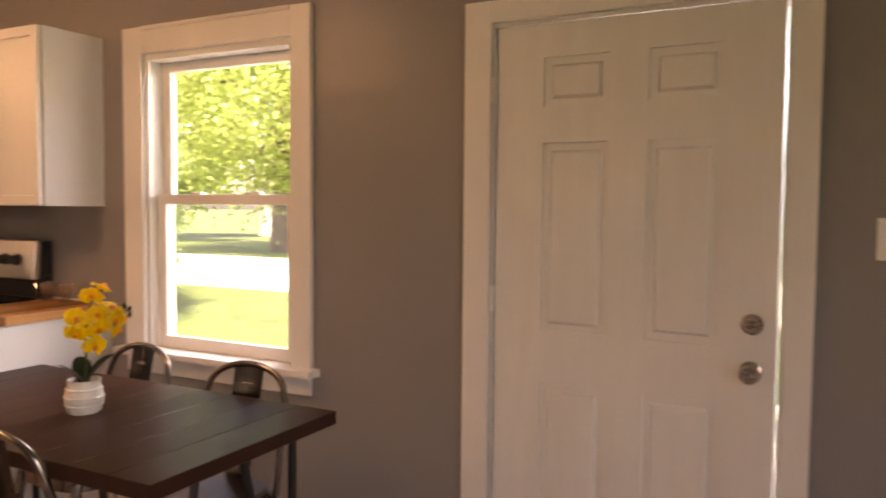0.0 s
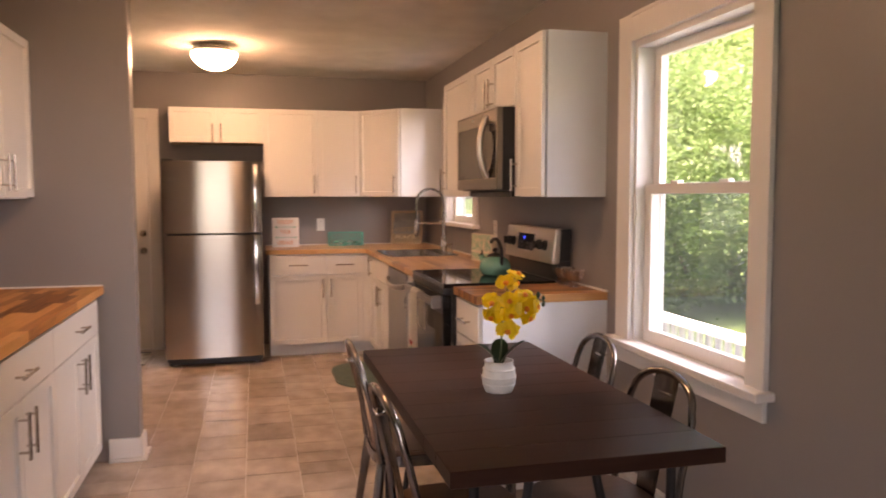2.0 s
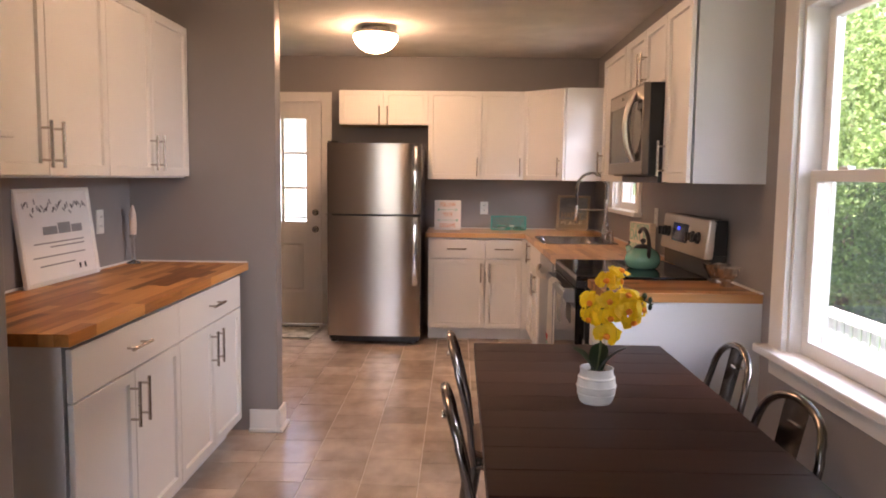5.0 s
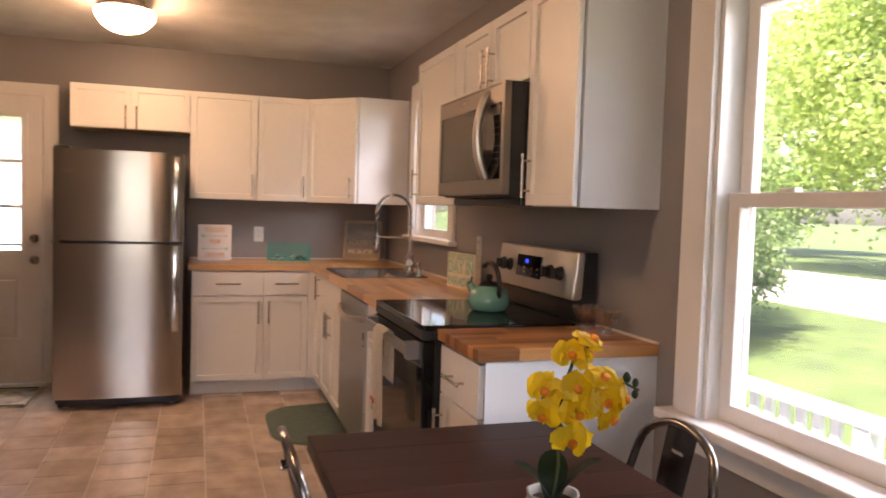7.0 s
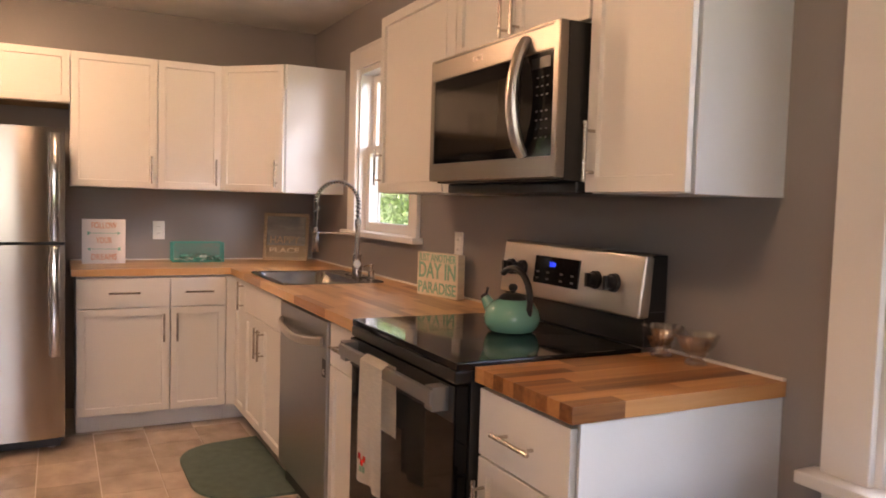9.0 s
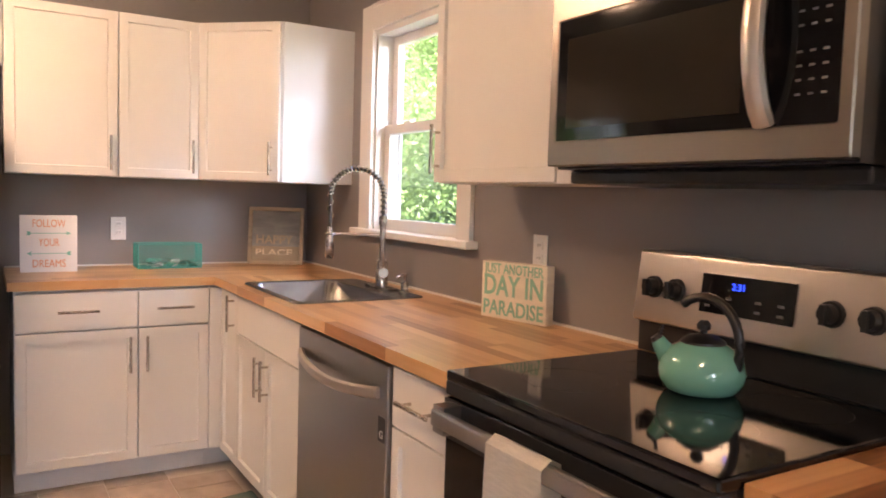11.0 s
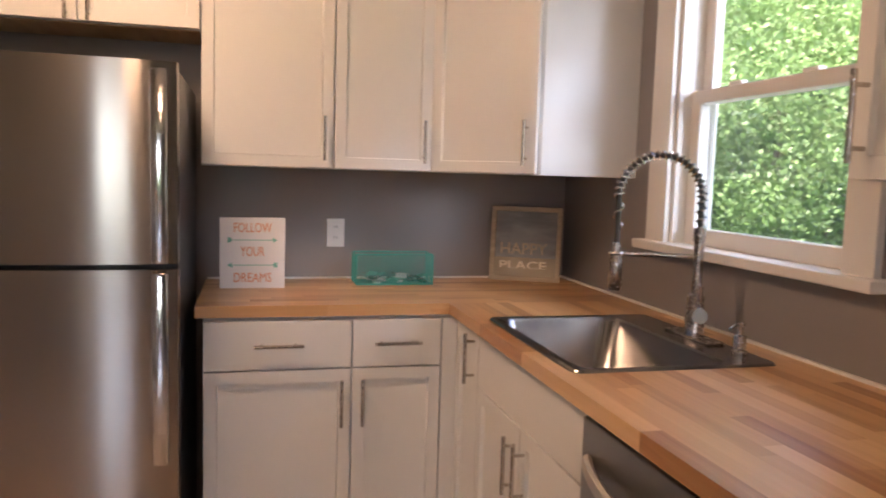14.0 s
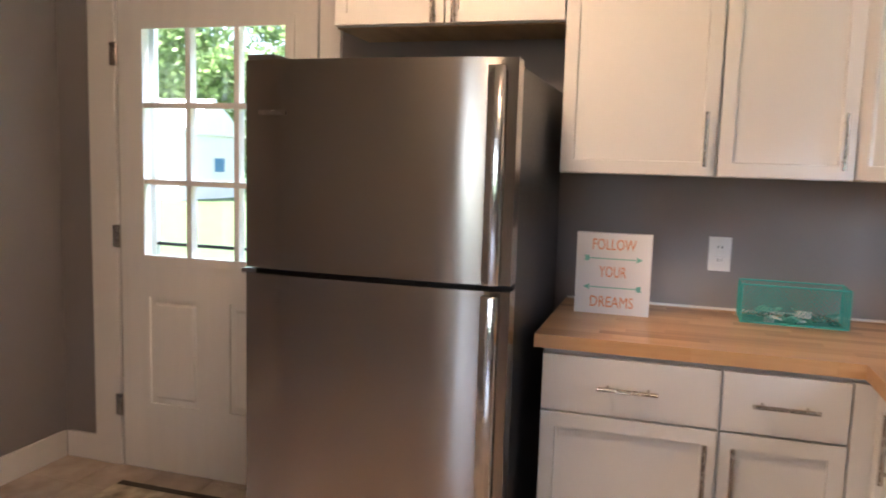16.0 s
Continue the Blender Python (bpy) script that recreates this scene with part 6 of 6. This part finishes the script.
sh = far_house("garden_shed", -28.6, -27.4, 5.0, 10.0, 3.0, 1.7, "y", "white gabled outbuilding on the back lawn", "shed")
win = part("window", B((-29.7, -28.7, -22.40, -22.37, GZ + 1.2, GZ + 2.0), r=0.004), M_TRIM, sh)
part("pane", B((-29.62, -28.78, -22.369, -22.362, GZ + 1.27, GZ + 1.93)), material("blue_shed_glass", (0.10, 0.22, 0.36), 0.1, 0, 0.1, 4, bump=0), win)
part("door", B((-26.10, -26.065, -26.0, -23.4, GZ + 0.05, GZ + 2.2), r=0.004), M_TRIM, sh)
nh = far_house("neighbour_house", -22.3, -7.1, 8.0, 11.0, 4.2, 2.0, "y", "white sided single-storey house across the back lawn", "house")
bm = bmesh.new()
rod(bm, (-18.25, -12.45, GZ), (-18.25, -12.45, GZ + 4.2), 0.05, seg=8)
part("downspout", bm, M_VINYL, nh, "white downspout")
for wy in (-10.6, -4.0):
    w_ = part("window", B((-18.3, -18.26, wy - 0.5, wy + 0.5, GZ + 1.7, GZ + 3.0)), M_TRIM, nh)
    part("pane", B((-18.259, -18.252, wy - 0.42, wy + 0.42, GZ + 1.78, GZ + 2.92)), M_VINYL, w_, "window with white blind")
fh = far_house("far_house", -20.0, 42.0, 16.0, 9.0, 3.2, 2.6, "x", "white single-storey house across the street", "house")
for wx in (-26, -22, -16, -13.5):
    w_ = part("window", B((wx - 0.6, wx + 0.6, 37.46, 37.5, GZ + 1.1, GZ + 2.3)), M_TRIM, fh)
    part("pane", B((wx - 0.52, wx + 0.52, 37.44, 37.458, GZ + 1.18, GZ + 2.22)), M_BLACKG, w_)
fn = thing("board_fence", (-6, 34, GZ), "dark weathered board fence across the street", "fence")
part("fence_rail", B((-11.5, 2, 34.05, 34.12, GZ + 1.2, GZ + 1.3)), M_BARK, fn)
bm = bmesh.new()
box(bm, 0, 0.235, 0, 0.04, 0, 1.7)
fb = mesh_from("board", bm, M_BARK)
for i in range(54):
    ob = new("board", fb)
    ob.parent = fn
    ob.matrix_parent_inverse = Matrix.Translation(fn.location).inverted()
    ob.location = (-11.5 + i * 0.25, 34.0, GZ)

# parked car
cr = thing("parked_car", (-3.0, 13.7, GZ), "black parked saloon car with alloy wheels", "car")
prof = [(-2.25, 0.35), (-2.28, 0.62), (-2.2, 0.88), (-1.55, 0.98), (-0.95, 1.38), (0.35, 1.44), (1.05, 1.02), (2.05, 0.86), (2.28, 0.62), (2.25, 0.32)]
bm = bmesh.new()
secs = []
for off, k, dz in ((-0.88, 0.94, -0.0), (-0.80, 1.0, 0.0), (0.80, 1.0, 0.0), (0.88, 0.94, 0.0)):
    ring_ = []
    for px_, pz_ in prof:
        inn = 0.14 * max(0, (pz_ - 0.95) / 0.45)
        yy = off * (1 - inn)
        ring_.append(bm.verts.new((px_ * k, yy, 0.02 + pz_ * (k if pz_ > 0.5 else 1))))
    secs.append(ring_)
for A, C in zip(secs, secs[1:]):
    for k in range(len(A)):
        bm.faces.new((A[k], A[(k + 1) % len(A)], C[(k + 1) % len(A)], C[k]))
bm.faces.new(secs[0])
bm.faces.new(secs[-1])
CARM = Matrix.Translation((-3.0, 13.7, GZ + 0.02))
bm.transform(CARM)
part("body", bm, M_CARPAINT, cr, "", True)
for s in (-1, 1):
    bm = bmesh.new()
    q = [(-0.9, 1.0), (-0.55, 1.32), (0.3, 1.36), (0.8, 1.02)]
    vs = [bm.verts.new((a, s * (0.885 - 0.12 * (b - 0.95) / 0.4), b)) for a, b in q]
    bm.faces.new(vs)
    bmesh.ops.solidify(bm, geom=bm.faces[:], thickness=0.01)
    bm.transform(CARM)
    part("side_window", bm, M_BLACKG, cr)
    bm = B((-2.27, -2.05, s * 0.55, s * 0.83, 0.66, 0.82), r=0.02, m=CARM)
    part("tail_lamp", bm, M_REDLAMP, cr, "red tail lamp")
    bm = B((2.05, 2.25, s * 0.5, s * 0.8, 0.6, 0.74), r=0.02, m=CARM)
    part("headlight", bm, M_CHROME, cr)
    for wx in (-1.38, 1.4):
        bm = bmesh.new()
        rod(bm, (wx, s * 0.70, 0.32), (wx, s * 0.90, 0.32), 0.32, seg=28)
        bm.transform(CARM)
        wh = part("wheel", bm, M_TYRE, cr, "black tyre", True)
        bm = bmesh.new()
        for k in range(5):
            a = math.tau * k / 5
            rod(bm, (wx, s * 0.905, 0.32), (wx + 0.2 * math.cos(a), s * 0.905, 0.32 + 0.2 * math.sin(a)), 0.035, seg=6)
        tube(bm, [(wx + 0.21 * math.cos(k * math.tau / 20), s * 0.905, 0.32 + 0.21 * math.sin(k * math.tau / 20)) for k in range(20)], 0.022, 6, True)
        bm.transform(CARM)
        part("rim", bm, M_CHROME, wh, "silver alloy rim", True)

# ==== floor tiles ====
def lay_floor():
    rng = random.Random(21)
    col, g = 0.262, 0.005
    cache = {}
    rest = []
    near = []
    x_hi = 8.5
    rows = []
    yy = 0.155
    while yy > -5.6:
        rows.append((yy - col, yy))
        yy -= col
    for r, (y0, y1) in enumerate(rows):
        x = 0.0 - rng.random() * 0.2
        while x < x_hi:
            ln = rng.choice((0.23, 0.23, 0.31, 0.16))
            x0, x1 = max(x, 0.0), min(x + ln, x_hi)
            if x1 - x0 > 0.03:
                cx, cy = (x0 + x1) / 2, (y0 + y1) / 2
                hidden = (cx < 0.55 and cy > -2.3) or (cy > -0.55 and cx < 3.8) or (2.99 < cx < 4.8 and cy < -2.4) or (cy < -3.78 and cx < 5.5) or (5.07 < cx < 5.75 and -3.1 < cy < -2.4)
                if not hidden:
                    (near if (1.2 < cx < 5.2 and -2.45 < cy < -0.6) else rest).append((x0, x1, y0, y1))
            x += ln
    near.sort(key=lambda q: abs((q[0] + q[1]) / 2 - 3.0))
    rest += near[300:]
    for x0, x1, y0, y1 in near[:300]:
        key = round(x1 - x0, 3)
        if key not in cache:
            bm = bmesh.new()
            box(bm, 0, x1 - x0 - g, 0, y1 - y0 - g, 0, 0.004)
            cache[key] = mesh_from("tile", bm, M_TILE)
        ob = new("tile", cache[key])
        ob.parent = floor
        ob.location = (x0 + g / 2, y0 + g / 2, -0.004)
    bm = bmesh.new()
    for x0, x1, y0, y1 in rest:
        box(bm, x0 + g / 2, x1 - g / 2, y0 + g / 2, y1 - g / 2, -0.004, 0)
    ob = part("tile_field", bm, M_TILE_REST, floor)
    tagged(ob, kind="stuff")


M_TILE_REST = M_TILE.copy()
M_TILE_REST.name = "slate_look_vinyl_field"
nt = M_TILE_REST.node_tree
for nd in list(nt.nodes):
    if nd.bl_idname == "ShaderNodeObjectInfo":
        ge = nt.nodes.new("ShaderNodeNewGeometry")
        for ln in list(nd.outputs["Random"].links):
            nt.links.new(ge.outputs["Random Per Island"], ln.to_socket)
        nt.nodes.remove(nd)
lay_floor()
